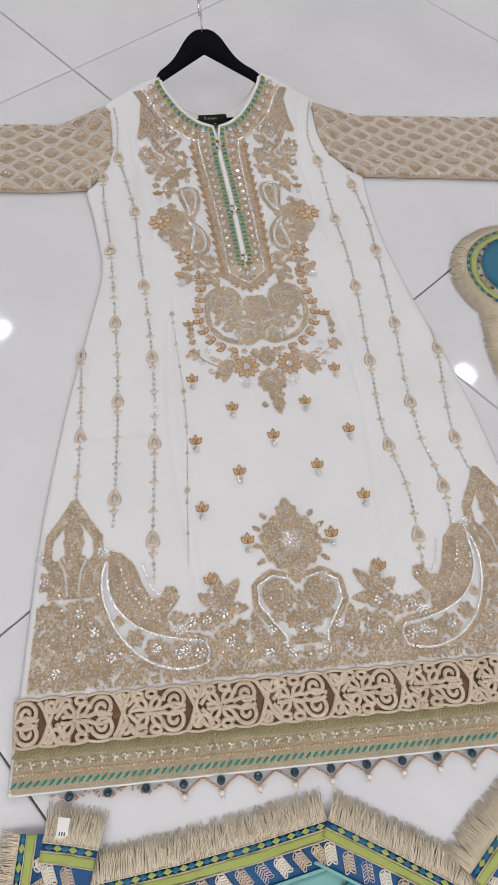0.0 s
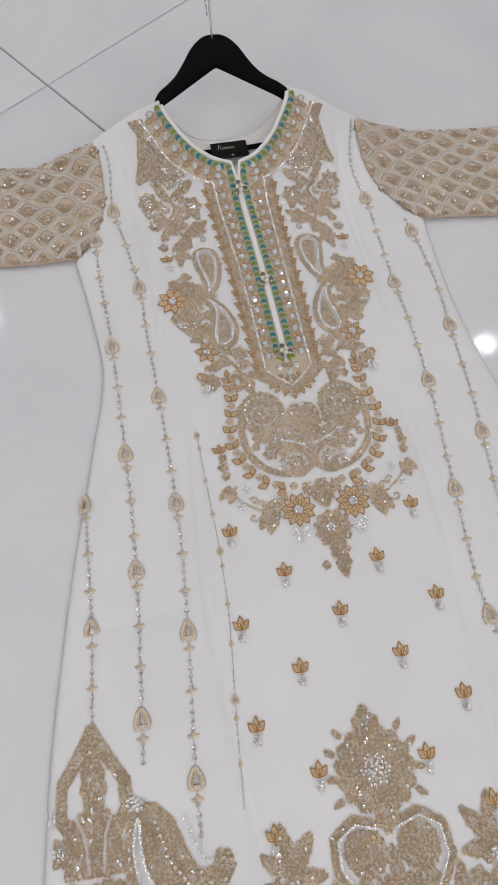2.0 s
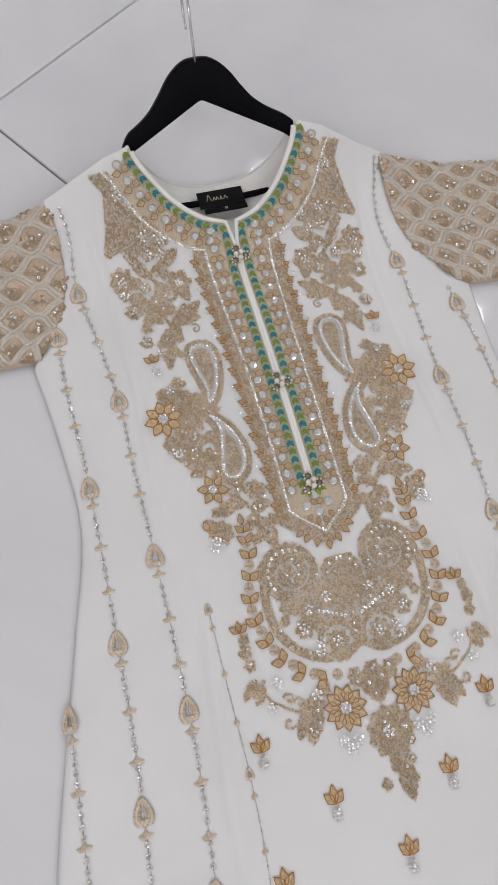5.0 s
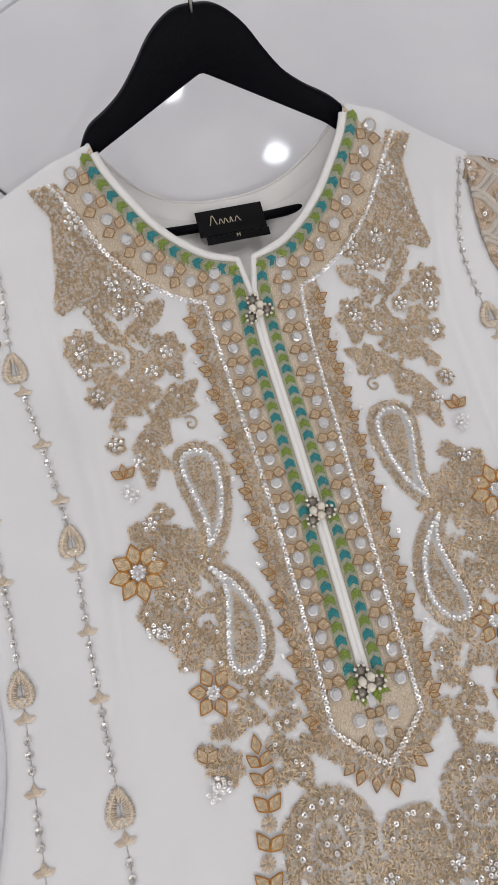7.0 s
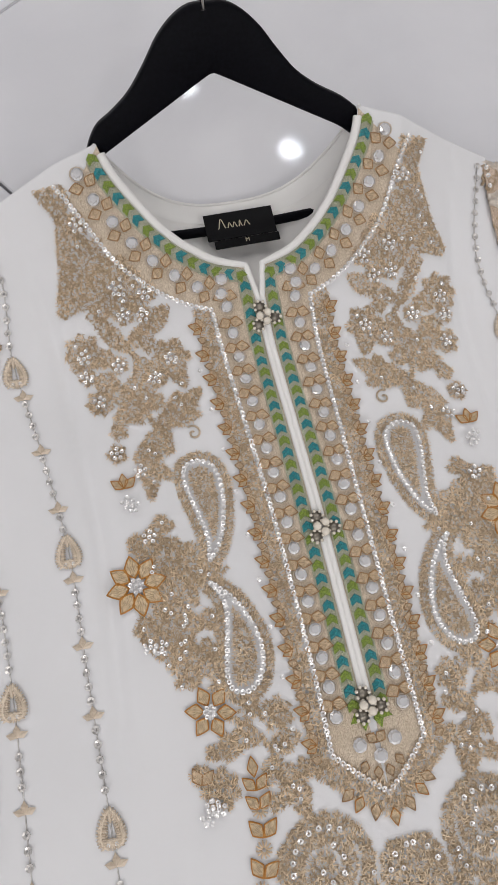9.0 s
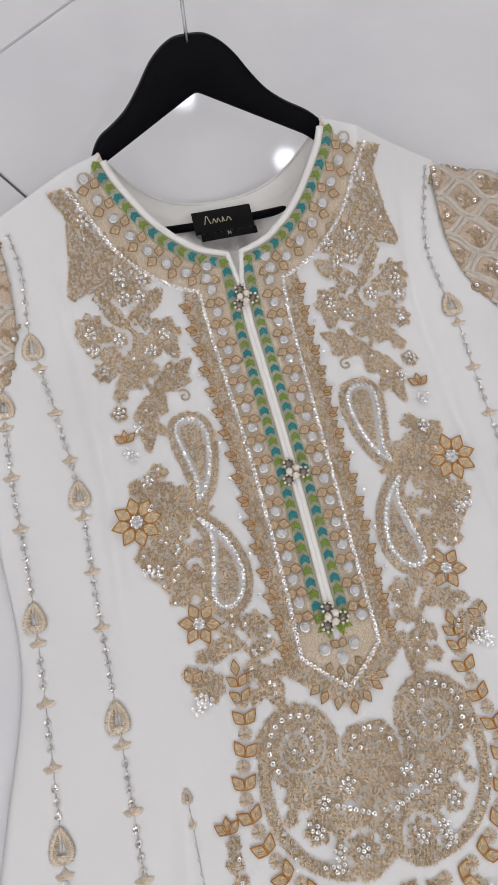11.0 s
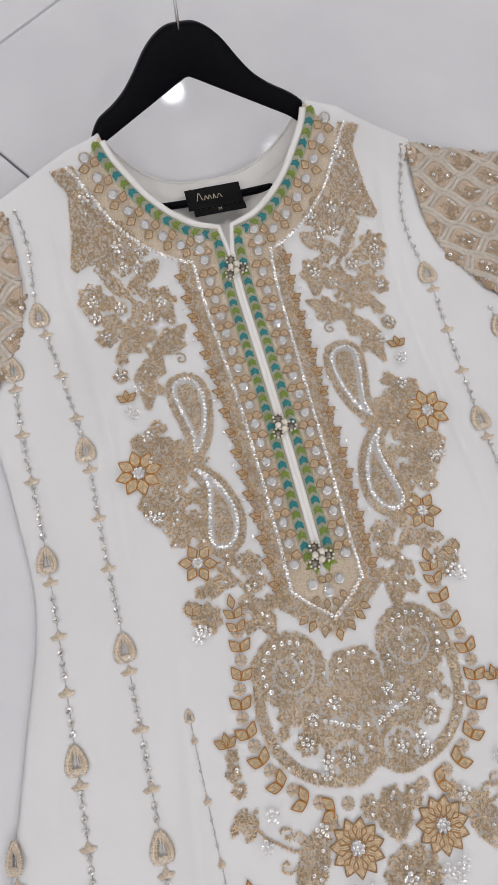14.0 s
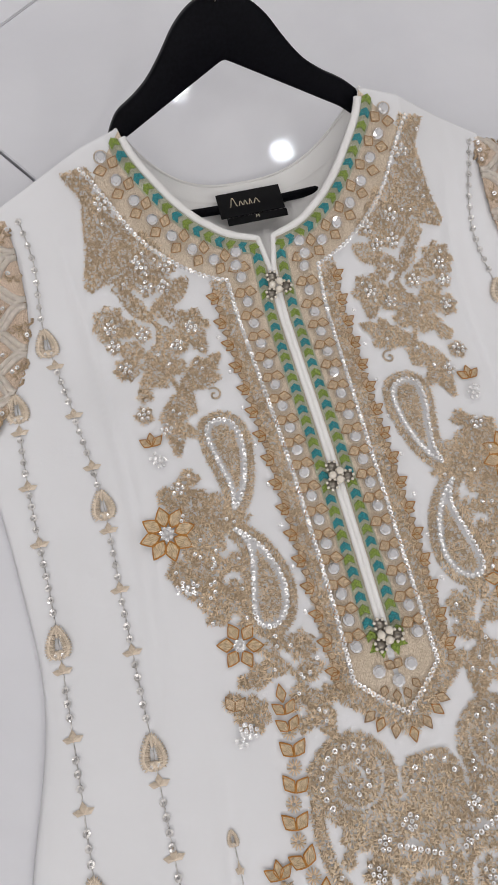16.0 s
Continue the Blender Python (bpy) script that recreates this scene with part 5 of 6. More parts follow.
def bodice(dress):
    for side, nm in ((-1, (-0.16, -0.03)), (1, (0.03, 0.16))):
        for nme, f, (v0, v1), lab, st in (
            ("yoke_embroidery", yoke, (-0.12, 0.105), "dense beige floral thread embroidery on the yoke", M_STITCH),
            ("flank_embroidery", flank, (-0.325, -0.115), "beige floral thread embroidery beside the placket", M_STITCH),
            ("paisley_motif", paisleys, (-0.256, -0.08), "beige paisleys outlined in sequins", M_STITCH_RIM),
        ):
            base = relief(nme, f, (*nm, v0, v1), 0.0008, M_THREAD, dress, 0.0008, lab, edge=0.0005)
            stitches("looped_stitching", f, (*nm, v0, v1), base, "looped beige stitches", seed=7 + side, mat=st)
    base = relief("roundel", roundel, (-0.09, 0.098, -0.44, -0.312), 0.0008, M_THREAD, dress, 0.0009, "large beige double-paisley roundel", 1700.0, 0.0004)
    stitches("looped_stitching", roundel, (-0.09, 0.098, -0.44, -0.312), base, "looped beige stitches", seed=12, mat=M_STITCH_RIM)
    base = relief("roundel_sprays", skirt_of_roundel, (-0.125, 0.135, -0.56, -0.385), 0.0008, M_THREAD, dress, 0.0008, "beige leaves and flowers under the roundel", edge=0.0005)
    stitches("looped_stitching", skirt_of_roundel, (-0.125, 0.135, -0.56, -0.385), base, "looped beige stitches", seed=14)
    sp = Spangles()
    for s in (-1, 1):
        for pts in (PAISLEY_A, PAISLEY_B):
            sp.along([(s * u, v) for u, v in rounded(pts)], 0.0037, 0.0018, 0.0026)
        c = ROUNDEL_U
        sp.along([(c + s * (0.0488 + 0.0205 * math.cos(radians(a))), -0.3455 + 0.0205 * math.sin(radians(a))) for a in range(-35, 130, 3)], 0.0062, 0.0018, 0.0031)
        sp.along([(c + s * u, v) for u, v in spiral(0.0488, -0.3465, 0.0125, 0.8, 2.0)], 0.0085, 0.0016, 0.0031)
        sp.along([(c + s * (0.008 + 0.024 * t), -0.3955 + 0.010 * t) for t in np.linspace(0, 1, 9)], 0.0042, 0.0018, 0.0031)
        sp.along([(c + s * 0.0145 * math.sin(radians(a)), -0.357 + 0.0135 * math.cos(radians(a))) for a in range(8, 95, 4)], 0.0085, 0.0017, 0.0031)
        for u, v in ((0.0205, -0.4155), (0.0475, -0.3985), (0.036, -0.413), (0.0385, -0.4205), (0.0205, -0.375), (0.0395, -0.383)):
            sp.cluster(c + s * u, v, 5, 0.0015, 0.0036)
        for u, v in ((0.115, 0.0727), (0.0985, 0.033), (0.0795, 0.028), (0.0975, 0.0165), (0.0845, 0.0145), (0.131, -0.006), (0.0717, -0.017), (0.1085, -0.0148), (0.132, -0.0195), (0.085, -0.029), (0.127, -0.0395), (0.1225, -0.0785), (0.1095, -0.0934), (0.122, -0.1135), (0.119, -0.1165), (0.1175, -0.2085), (0.124, -0.2065), (0.104, -0.302), (0.1075, -0.307), (0.1005, -0.3035), (0.1125, -0.139)):
            sp.cluster(s * u, v, 5, 0.0015, 0.0036)
        for u, v in ((0.086, -0.4385), (0.0945, -0.457), (0.0535, -0.4555), (0.0275, -0.4985), (0.034, -0.505), (0.0395, -0.497), (0.0, -0.498)):
            sp.cluster(SKIRT_U + s * u, v, 5, 0.0016, 0.0038)
    sp.scatter(yoke, (-0.15, 0.15, -0.11, 0.09), 44, groups=False)
    sp.scatter(flank, (-0.14, 0.14, -0.31, -0.12), 64, groups=False)
    sp.scatter(roundel, (-0.08, 0.08, -0.43, -0.35), 26, groups=False)
    sp.scatter(skirt_of_roundel, (-0.12, 0.13, -0.55, -0.4), 26, groups=False)
    sp.make("sequin_scatter", M_SILVER, dress, "scattered silver sequins on the bodice embroidery")
    for s in (-1, 1):
        for uu, vv, r, a in ((0.0685, -0.0735, 0.0058, 1.0), (0.0905, -0.0145, 0.004, 4.0)):
            cords("couched_curl", [[(s * u, v) for u, v in spiral(uu, vv, r, 1.2, a, 30)]], 0.0008, M_RIM, dress, "", 0.0008)
    for s in (-1, 1):
        gold_flower(s * 0.1264, -0.168, 0.0195, 8, dress, 0.1)
        gold_flower(s * 0.0945 - 0.001, -0.251, 0.0155, 6, dress, 0.3)
        gold_flower(SKIRT_U + s * 0.0318, -0.4715, 0.0195, 11, dress, 0.2)
        # golden stalk of leaf pairs and small rosettes that runs round the roundel
        stalk = [(0.081, -0.299), (0.082, -0.326), (0.088, -0.346), (0.0915, -0.367), (0.0875, -0.388), (0.0795, -0.409), (0.066, -0.4255), (0.047, -0.439), (0.022, -0.4445)]
        run = [(ROUNDEL_U + s * u, v) for u, v in resample(stalk, 0.0104)]
        for k, (u, v) in enumerate(run):
            a, b = run[max(0, k - 1)], run[min(len(run) - 1, k + 1)]
            ang = math.degrees(math.atan2(b[1] - a[1], b[0] - a[0])) + 90
            if k % 2 == 0 and k:
                for q in (-40, 40):
                    petal(ME_GOLD, u, v - 0.0045, ang + q, 0.0132, 0.0088, dress, 0.001)
            elif k:
                rosette(u, v, 0.0048, dress)
        u, v = run[0]
        for ang, ln, up in ((0, 0.0125, 0.011), (42, 0.0115, 0.004), (-42, 0.0115, 0.004), (42, 0.0115, -0.006), (-42, 0.0115, -0.006)):
            petal(ME_GOLD, u, v + up - 0.004, ang, ln, 0.0074, dress, 0.0012)
        for q in (-50, 0, 50):
            petal(ME_GOLD, s * 0.1225, -0.1035, q, 0.0112, 0.0072, dress, 0.0012)
            petal(ME_GOLD, s * 0.1055 + 0.003, -0.388, q, 0.0115, 0.0072, dress, 0.0012)
        for q in (20, -50):
            petal(ME_TAN, s * 0.1085, -0.290, s * -q, 0.0115, 0.0075, dress, 0.0012)
    for v in (0.0, -0.155, -0.267):
        flower_button(0.0, v, dress)


def rosette(u, v, r, dress):
    """A little wheel of straight stitches."""
    p = Pile()
    for k in range(12):
        a = 2 * math.pi * k / 12
        p.add(*tube([(0.25 * r * math.cos(a), 0.25 * r * math.sin(a), 0.001), (0.7 * r * math.cos(a), 0.7 * r * math.sin(a), 0.0014), (r * math.cos(a), r * math.sin(a), 0.0003)], 0.0005, 4))
    ob = p.make("rosette", M_STITCH, dress, "small beige wheel of straight stitches", kind="stuff")
    ob.matrix_basis = frame_at(u, v, 0.0006)


def sprigs(dress):
    for u, v in ((0.105, -0.488), (0.052, -0.541), (0.107, -0.590), (0.053, -0.641), (0.107, -0.689), (0.054, -0.737), (0.106, -0.784)):
        booti(u, v, dress)
        booti(-u, v, dress)
    booti(0.0, -0.591, dress)


neck_decoration(dress)
bodice(dress)
sprigs(dress)


# ---- beaded strips down the skirt ----
def bell(u, v, parent, turn=0.0, size=1.0):
    """An arched leaf drop with an open heart."""
    b = new("bell_motif")
    b.parent = parent
    b.matrix_basis = frame_at(u, v, 0.0008, turn, size * 0.88)
    me = ME_BELL
    ob = new("bell", me)
    ob.parent = b
    for k, (x, y) in enumerate(((0.0, -0.0065), (0.0028, -0.0085), (-0.0028, -0.0085))):
        piece("silver_sequin", ME_SEQ, Matrix.Translation((x, y, 0.0016)), b, 0.0013)


def bell_mesh():
    """A drop of short leaf stitches, pointed above, with a small open heart."""
    p = Pile()
    for s in (-1, 1):
        edge = [(s * 0.0072 * math.sin(math.pi * q**0.62) ** 0.8, -0.0115 + 0.0235 * q, 0.0011) for q in np.linspace(0.02, 1, 15)]
        p.add(*tube(edge, 0.0011, 5, 0.8))
        for k in range(1, 14):
            x, y, _ = edge[k]
            a = radians(90 - s * (100 - 6.5 * k))
            for da, ln in ((0.4, 0.0034), (-0.4, 0.0028)):
                q = (x + ln * math.cos(a + da), y + ln * math.sin(a + da), 0.0003)
                p.add(*tube([(x, y, 0.0009), ((x + q[0]) / 2, (y + q[1]) / 2, 0.0015), q], [0.0008, 0.0009, 0.0003], 4))
            q = (x * 0.36, y * 0.82 - 0.0012 if k < 9 else y - 0.002, 0.0006)
            p.add(*tube([(x, y, 0.0010), ((x + q[0]) / 2, (y + q[1]) / 2 - 0.0004, 0.0016), q], [0.0007, 0.0009, 0.0005], 4))
    for k in range(11):
        a = radians(165 + 19.5 * k)
        p.add(*tube([(0, -0.006, 0.0012), (0.0056 * math.cos(a), -0.0072 + 0.0050 * math.sin(a), 0.0006)], [0.0013, 0.0006], 4))
    p.add(*tube([(0, 0.004, 0.0008), (0, 0.0085, 0.0014), (0, 0.0135, 0.0005)], [0.0010, 0.0014, 0.0004], 5))
    me = bpy.data.meshes.new("bell")
    me.from_pydata([tuple(q) for q in p.v], [], p.f)
    me.polygons.foreach_set("use_smooth", [True] * len(p.f))
    me.materials.append(M_STITCH_GREY)
    return me


def cup_mesh():
    """A tiny three-pointed leaf."""
    v, f = [], []
    for ang, ln in ((0, 0.0062), (72, 0.0058), (-72, 0.0058)):
        m = Matrix.Rotation(radians(ang), 4, "Z")
        k = len(v)
        for x, y, z in ((0, -0.001, 0), (-0.0019, ln * 0.5, 0), (0, ln, 0), (0.0019, ln * 0.5, 0), (0, ln * 0.5, 0.0012)):
            v.append(m @ Vector((x, y, z)))
        f += [(k + 1, k, k + 4), (k + 2, k + 1, k + 4), (k + 3, k + 2, k + 4), (k, k + 3, k + 4)]
    me = bpy.data.meshes.new("cup_leaf")
    me.from_pydata(v, [], f)
    me.materials.append(M_STITCH_GREY)
    return me


def seq_mesh():
    v, f = sequin_mesh((0, 0, 0), 1.0, random.Random(2), 0.0)
    me = bpy.data.meshes.new("silver_sequin")
    me.from_pydata([tuple(p) for p in v], [], f)
    me.materials.append(M_SILVER)
    return me


ME_BELL, ME_CUP, ME_SEQ = bell_mesh(), cup_mesh(), seq_mesh()


def strip(us, vs, bells, dress, narrow=1.0):
    """A chain of sequins with cup leaves and bell drops; us over vs from the bottom up."""
    st = new("beaded_strip")
    st.parent = dress
    st["label"] = "vertical chain of sequins with beige bell motifs"
    line = [(float(table(v, vs, us)), float(v)) for v in np.linspace(vs[0], vs[-1], 120)]
    cords("chain_thread", [line[::2]], 0.00045, M_PEWTER, st, "", 0.0004)
    p, rnd = Pile(), random.Random(int(abs(us[0]) * 1000))
    pitch = 0.0365
    v = vs[0]
    top = vs[-1]
    marks = sorted(bells)
    for b in marks:
        if vs[0] <= b <= top:
            bell(float(table(b, vs, us)), b, st, 0.0, narrow)
    cups = []
    for b in marks:
        cups.append(b - 0.019)
        for k in (1, 2):
            cups.append(b - 0.019 - 0.0415 * k)
    for c in cups:
        if vs[0] + 0.004 < c < top:
            piece("cup_leaf", ME_CUP, frame_at(float(table(c, vs, us)), c, 0.0008), st, 1.25 * narrow, 1.15, 1)
    q = vs[0]
    while q < top:
        if all(abs(q - b) > 0.014 for b in marks) and all(not (-0.003 < q - c < 0.006) for c in cups):
            m = frame_at(float(table(q, vs, us)), q, 0.0011)
            s, f = sequin_mesh((0, 0, 0), 0.0025 * narrow, rnd, 0.25, 0.4)
            p.add([m @ Vector(w) for w in s], f)
        q += 0.0083
    p.make("sequin_chain", M_PEWTER, st, "small pewter sequins", False, "stuff")


def strips(dress):
    strip((-0.220, -0.214, -0.211, -0.211, -0.212, -0.214, -0.210), (-0.700, -0.6, -0.5, -0.36, -0.2, -0.1, -0.045), (-0.054, -0.222, -0.370, -0.510, -0.661), dress)
    strip((-0.174, -0.172, -0.164, -0.160, -0.161, -0.164, -0.166, -0.166, -0.173, -0.180, -0.174, -0.178), (-0.778, -0.722, -0.61, -0.495, -0.40, -0.30, -0.22, -0.13, -0.06, 0.0, 0.055, 0.085), (-0.008, -0.138, -0.301, -0.440, -0.583, -0.722), dress)
    strip((-0.267, -0.262, -0.262, -0.262), (-0.658, -0.57, -0.49, -0.415), (-0.424, -0.565), dress)
    strip((-0.131, -0.124, -0.118, -0.119, -0.122, -0.126), (-0.755, -0.66, -0.564, -0.5, -0.45, -0.352), (-0.36, -0.503, -0.657), dress, 0.45)
    strip((0.214, 0.217, 0.205, 0.204, 0.209, 0.215, 0.221, 0.225, 0.218), (-0.733, -0.685, -0.61, -0.55, -0.468, -0.40, -0.26, -0.2, -0.085), (-0.105, -0.262, -0.412, -0.552, -0.682), dress)
    strip((0.161, 0.165, 0.167, 0.158, 0.161, 0.169, 0.170, 0.169, 0.172, 0.174, 0.167, 0.182), (-0.79, -0.751, -0.667, -0.619, -0.472, -0.338, -0.269, -0.185, -0.1, -0.039, 0.02, 0.086), (-0.038, -0.185, -0.335, -0.475, -0.616, -0.745), dress)
    strip((0.268, 0.260, 0.254, 0.258, 0.268, 0.270), (-0.683, -0.66, -0.615, -0.55, -0.463, -0.42), (-0.465, -0.612), dress)


# ---- embroidered hem ----
HEM_CRESCENT = [(0.2278, -0.741), (0.2355, -0.761), (0.2363, -0.788), (0.226, -0.824), (0.206, -0.854), (0.178, -0.8745), (0.149, -0.882), (0.124, -0.879), (0.1125, -0.866), (0.118, -0.852), (0.146, -0.848), (0.168, -0.843), (0.199, -0.829), (0.220, -0.806), (0.230, -0.782), (0.2278, -0.741)]
HEM_HEART = [(0.0098, -0.788), (0.031, -0.782), (0.049, -0.793), (0.0506, -0.816), (0.037, -0.836), (0.0247, -0.8545), (0.025, -0.866)]


def hem_flowers(U, V):
    """Arches at the sides, great curled paisleys, sprays, and a heart under a medallion."""
    A = np.abs(U)
    W = np.where(U < 0, half_width(V, -1), half_width(V, 1)) - 0.009
    arch = np.maximum(line_to(A, V, [(0.2685, -0.664), (0.254, -0.690), (0.240, -0.712), (0.239, -0.735), (0.250, -0.752)], 0.0055), line_to(A, V, [(0.2685, -0.664), (0.284, -0.690), (0.300, -0.712), (0.302, -0.738), (0.290, -0.752)], 0.0055))
    crown = inside(A, V, [(0.250, -0.742), (0.258, -0.735), (0.282, -0.735), (0.292, -0.742), (0.300, -0.788), (0.243, -0.788), (0.250, -0.742)])
    for pts in ([(0.252, -0.735), (0.261, -0.755), (0.264, -0.785)], [(0.289, -0.735), (0.280, -0.755), (0.277, -0.785)]):
        crown = np.minimum(crown, -line_to(A, V, pts, 0.0022))
    blooms = many(
        arch, crown, blade(A, V, 0.2695, -0.742, 0.2695, -0.676, 0.0125, 4), bloom(A, V, 0.309, -0.735, 0.010, 5), bloom(A, V, 0.303, -0.766, 0.013, 6), bloom(A, V, 0.24, -0.798, 0.008, 5),
        bloom(A, V, 0.262, -0.808, 0.019, 8), bloom(A, V, 0.297, -0.808, 0.017, 7), bloom(A, V, 0.246, -0.832, 0.015, 7), bloom(A, V, 0.278, -0.842, 0.020, 8), bloom(A, V, 0.307, -0.843, 0.014, 6),
        bloom(A, V, 0.228, -0.862, 0.017, 7), bloom(A, V, 0.256, -0.868, 0.018, 8), bloom(A, V, 0.289, -0.874, 0.017, 7), bloom(A, V, 0.315, -0.876, 0.013, 6), bloom(A, V, 0.205, -0.881, 0.014, 6), blade(A, V, 0.24, -0.885, 0.222, -0.842, 0.007, 4), bloom(A, V, 0.27, -0.888, 0.01, 6),
    )
    d = inside(A, V, rounded(HEM_CRESCENT))
    body = inside(A, V, [(0.226, -0.733), (0.212, -0.737), (0.198, -0.751), (0.1865, -0.783), (0.178, -0.797), (0.166, -0.796), (0.1607, -0.783), (0.1485, -0.785), (0.1455, -0.797), (0.153, -0.808), (0.162, -0.818), (0.160, -0.834), (0.172, -0.836), (0.197, -0.822), (0.216, -0.802), (0.2255, -0.778), (0.226, -0.733)])
    body = np.minimum(body, -line_to(A, V, [(0.214, -0.752), (0.205, -0.785), (0.185, -0.812), (0.164, -0.806)], 0.0009))
    filling = np.minimum(d - 0.003, many(bloom(A, V, 0.126, -0.865, 0.0155, 8), bloom(A, V, 0.15, -0.864, 0.018, 9), bloom(A, V, 0.176, -0.857, 0.0145, 7), bloom(A, V, 0.2, -0.842, 0.0105, 6), bloom(A, V, 0.217, -0.82, 0.006, 5)))
    pais = np.maximum(np.maximum(np.minimum(np.minimum(d + 0.0078, -0.0014 - d), V + 0.893), filling), body)
    spray = many(blade(A, V, 0.098, -0.813, 0.1005, -0.770, 0.0088, 4), blade(A, V, 0.096, -0.812, 0.0715, -0.781, 0.0085, 4), blade(A, V, 0.096, -0.816, 0.0625, -0.8175, 0.0075, 4), blade(A, V, 0.1, -0.812, 0.124, -0.795, 0.007, 3), bloom(A, V, 0.0945, -0.822, 0.0125, 7), bloom(A, V, 0.1135, -0.828, 0.0135, 7), bloom(A, V, 0.0905, -0.8555, 0.0205, 11, 0, 0.2), bloom(A, V, 0.134, -0.8285, 0.0105, 6), bloom(A, V, 0.074, -0.838, 0.0085, 5), bloom(A, V, 0.1, -0.884, 0.0085, 6), bloom(A, V, 0.15, -0.822, 0.008, 5))
    side = inside(A, V, [(-0.03, -0.788)] + HEM_HEART + [(-0.03, -0.866), (-0.03, -0.788)])
    band = np.minimum(line_to(A, V, HEM_HEART, 0.0072), -0.0014 - side)
    lobe = np.minimum(bloom(A, V, 0.0255, -0.8055, 0.0205, 14, 0, 0.08), -line_to(A, V, spiral(0.0255, -0.8055, 0.0125, 1.3, 1.0), 0.001))
    lobe = np.minimum(lobe, side - 0.0025)
    heart = np.maximum(np.maximum(band, lobe), np.minimum(side - 0.002, many(bloom(A, V, 0.0125, -0.836, 0.0115, 7), bloom(A, V, 0.0, -0.855, 0.0115, 7), bloom(A, V, 0.015, -0.8625, 0.008, 5), blade(U, V, 0.0, -0.842, 0.0, -0.80, 0.006, 3), bloom(A, V, 0.031, -0.831, 0.0075, 5))))
    disc_ring = np.abs(np.hypot(U, V + 0.739) - 0.0225)
    med = np.minimum(bloom(U, V, 0.0, -0.739, 0.0395, 15, 0, 0.1), np.where(disc_ring < 0.0009, 0.0002, 1.0))
    med = many(med, blade(U, V, 0.0, -0.708, 0.0, -0.680, 0.0098, 3), blade(A, V, 0.004, -0.704, 0.013, -0.692, 0.0045), blade(U, V, 0, -0.768, 0, -0.795, 0.009), blade(A, V, 0.036, -0.723, 0.047, -0.716, 0.0026), blade(A, V, 0.038, -0.742, 0.050, -0.743, 0.0026), blade(A, V, 0.035, -0.760, 0.046, -0.767, 0.0026), blade(A, V, 0.027, -0.708, 0.035, -0.699, 0.0026))
    foot = many(blade(A, V, 0.053, -0.872, 0.0595, -0.822, 0.009, 5), bloom(A, V, 0.046, -0.858, 0.0095, 6), bloom(A, V, 0.0665, -0.868, 0.0105, 6), blade(A, V, 0.044, -0.874, 0.036, -0.848, 0.006, 3), bloom(A, V, 0.03, -0.876, 0.0082, 5), bloom(A, V, 0.0, -0.876, 0.009, 6), line_to(A, V, [(0.0, -0.8885), (0.115, -0.8885)], 0.0028), bloom(A, V, 0.12, -0.889, 0.006, 5), bloom(A, V, 0.08, -0.884, 0.006, 5))
    f = np.maximum(np.maximum(many(spray, heart, med), np.maximum(foot, pais)), np.minimum(blooms, np.where(A > 0.2, d * -1 - 0.009, 1.0)))
    ground = np.minimum(np.maximum(-0.795 - V, -0.05) * 0.5, np.where(A > 0.2, -d - 0.0095, -0.872 - V))
    ground = np.minimum(ground, np.where(A > 0.2, A - 0.21 + (V + 0.86) * -0.5, 0.01))
    ground = np.minimum(ground, 0.005 * (0.15 + np.abs(swirl(U, V, 230.0)) * 1.6 - 0.45))
    return np.minimum(np.minimum(np.maximum(f + 0.0011, ground), W - A), V + 0.894)


def hem_panel(dress):
    for k, (lo, hi) in enumerate(((-0.345, -0.115), (-0.115, 0.115), (0.115, 0.345))):
        area = (lo, hi + 0.0011, -0.8965, -0.655)
        base = relief("hem_embroidery", hem_flowers, area, 0.0011, M_THREAD, dress, 0.0009, "dense beige floral and paisley embroidery above the hem", 1500.0, 0.0005, hole=0.92)
        stitches("looped_stitching", hem_flowers, area, base, "looped beige stitches", 0.0015, 0.0027, 0.00032, 21 + k, M_STITCH_RIM, 0.002)
    sp = Spangles()
    for s in (-1, 1):
        def m(pts):
            return [(s * u, v) for u, v in pts]
        sp.along(m(rounded(HEM_CRESCENT)), 0.0031, 0.0017, 0.0026)
        sp.along(m([(0.187, -0.753), (0.1785, -0.780), (0.171, -0.792), (0.164, -0.790)]), 0.004, 0.0015, 0.0026)
        sp.along(m([(0.214, -0.752), (0.205, -0.785), (0.185, -0.812), (0.164, -0.806)]), 0.006, 0.0016)
        sp.along(m(HEM_HEART), 0.0031, 0.0016, 0.0026)
        for u, v in ((0.228, -0.735), (0.234, -0.733), (0.0945, -0.822), (0.1135, -0.828), (0.134, -0.8285), (0.127, -0.865), (0.15, -0.864), (0.141, -0.860), (0.176, -0.856), (0.262, -0.808), (0.246, -0.832), (0.228, -0.862), (0.289, -0.874), (0.262, -0.858), (0.303, -0.766), (0.046, -0.872), (0.02, -0.874), (0.15, -0.838), (0.142, -0.836), (0.0405, -0.846), (0.0, -0.846), (0.309, -0.735), (0.09, -0.856)):
            sp.cluster(s * u, v, 6, 0.0017, 0.0042)
    sp.cluster(0, -0.739, 6, 0.0018, 0.0045)
    for k in range(6):
        sp.cluster(0.0105 * math.cos(k * 1.047), -0.739 + 0.0105 * math.sin(k * 1.047), 5, 0.0015, 0.0038)
    sp.scatter(hem_flowers, (-0.31, 0.31, -0.885, -0.68), 200, 0.0015, False)
    sp.make("sequin_scatter", M_SILVER, dress, "silver sequins scattered over the hem embroidery")


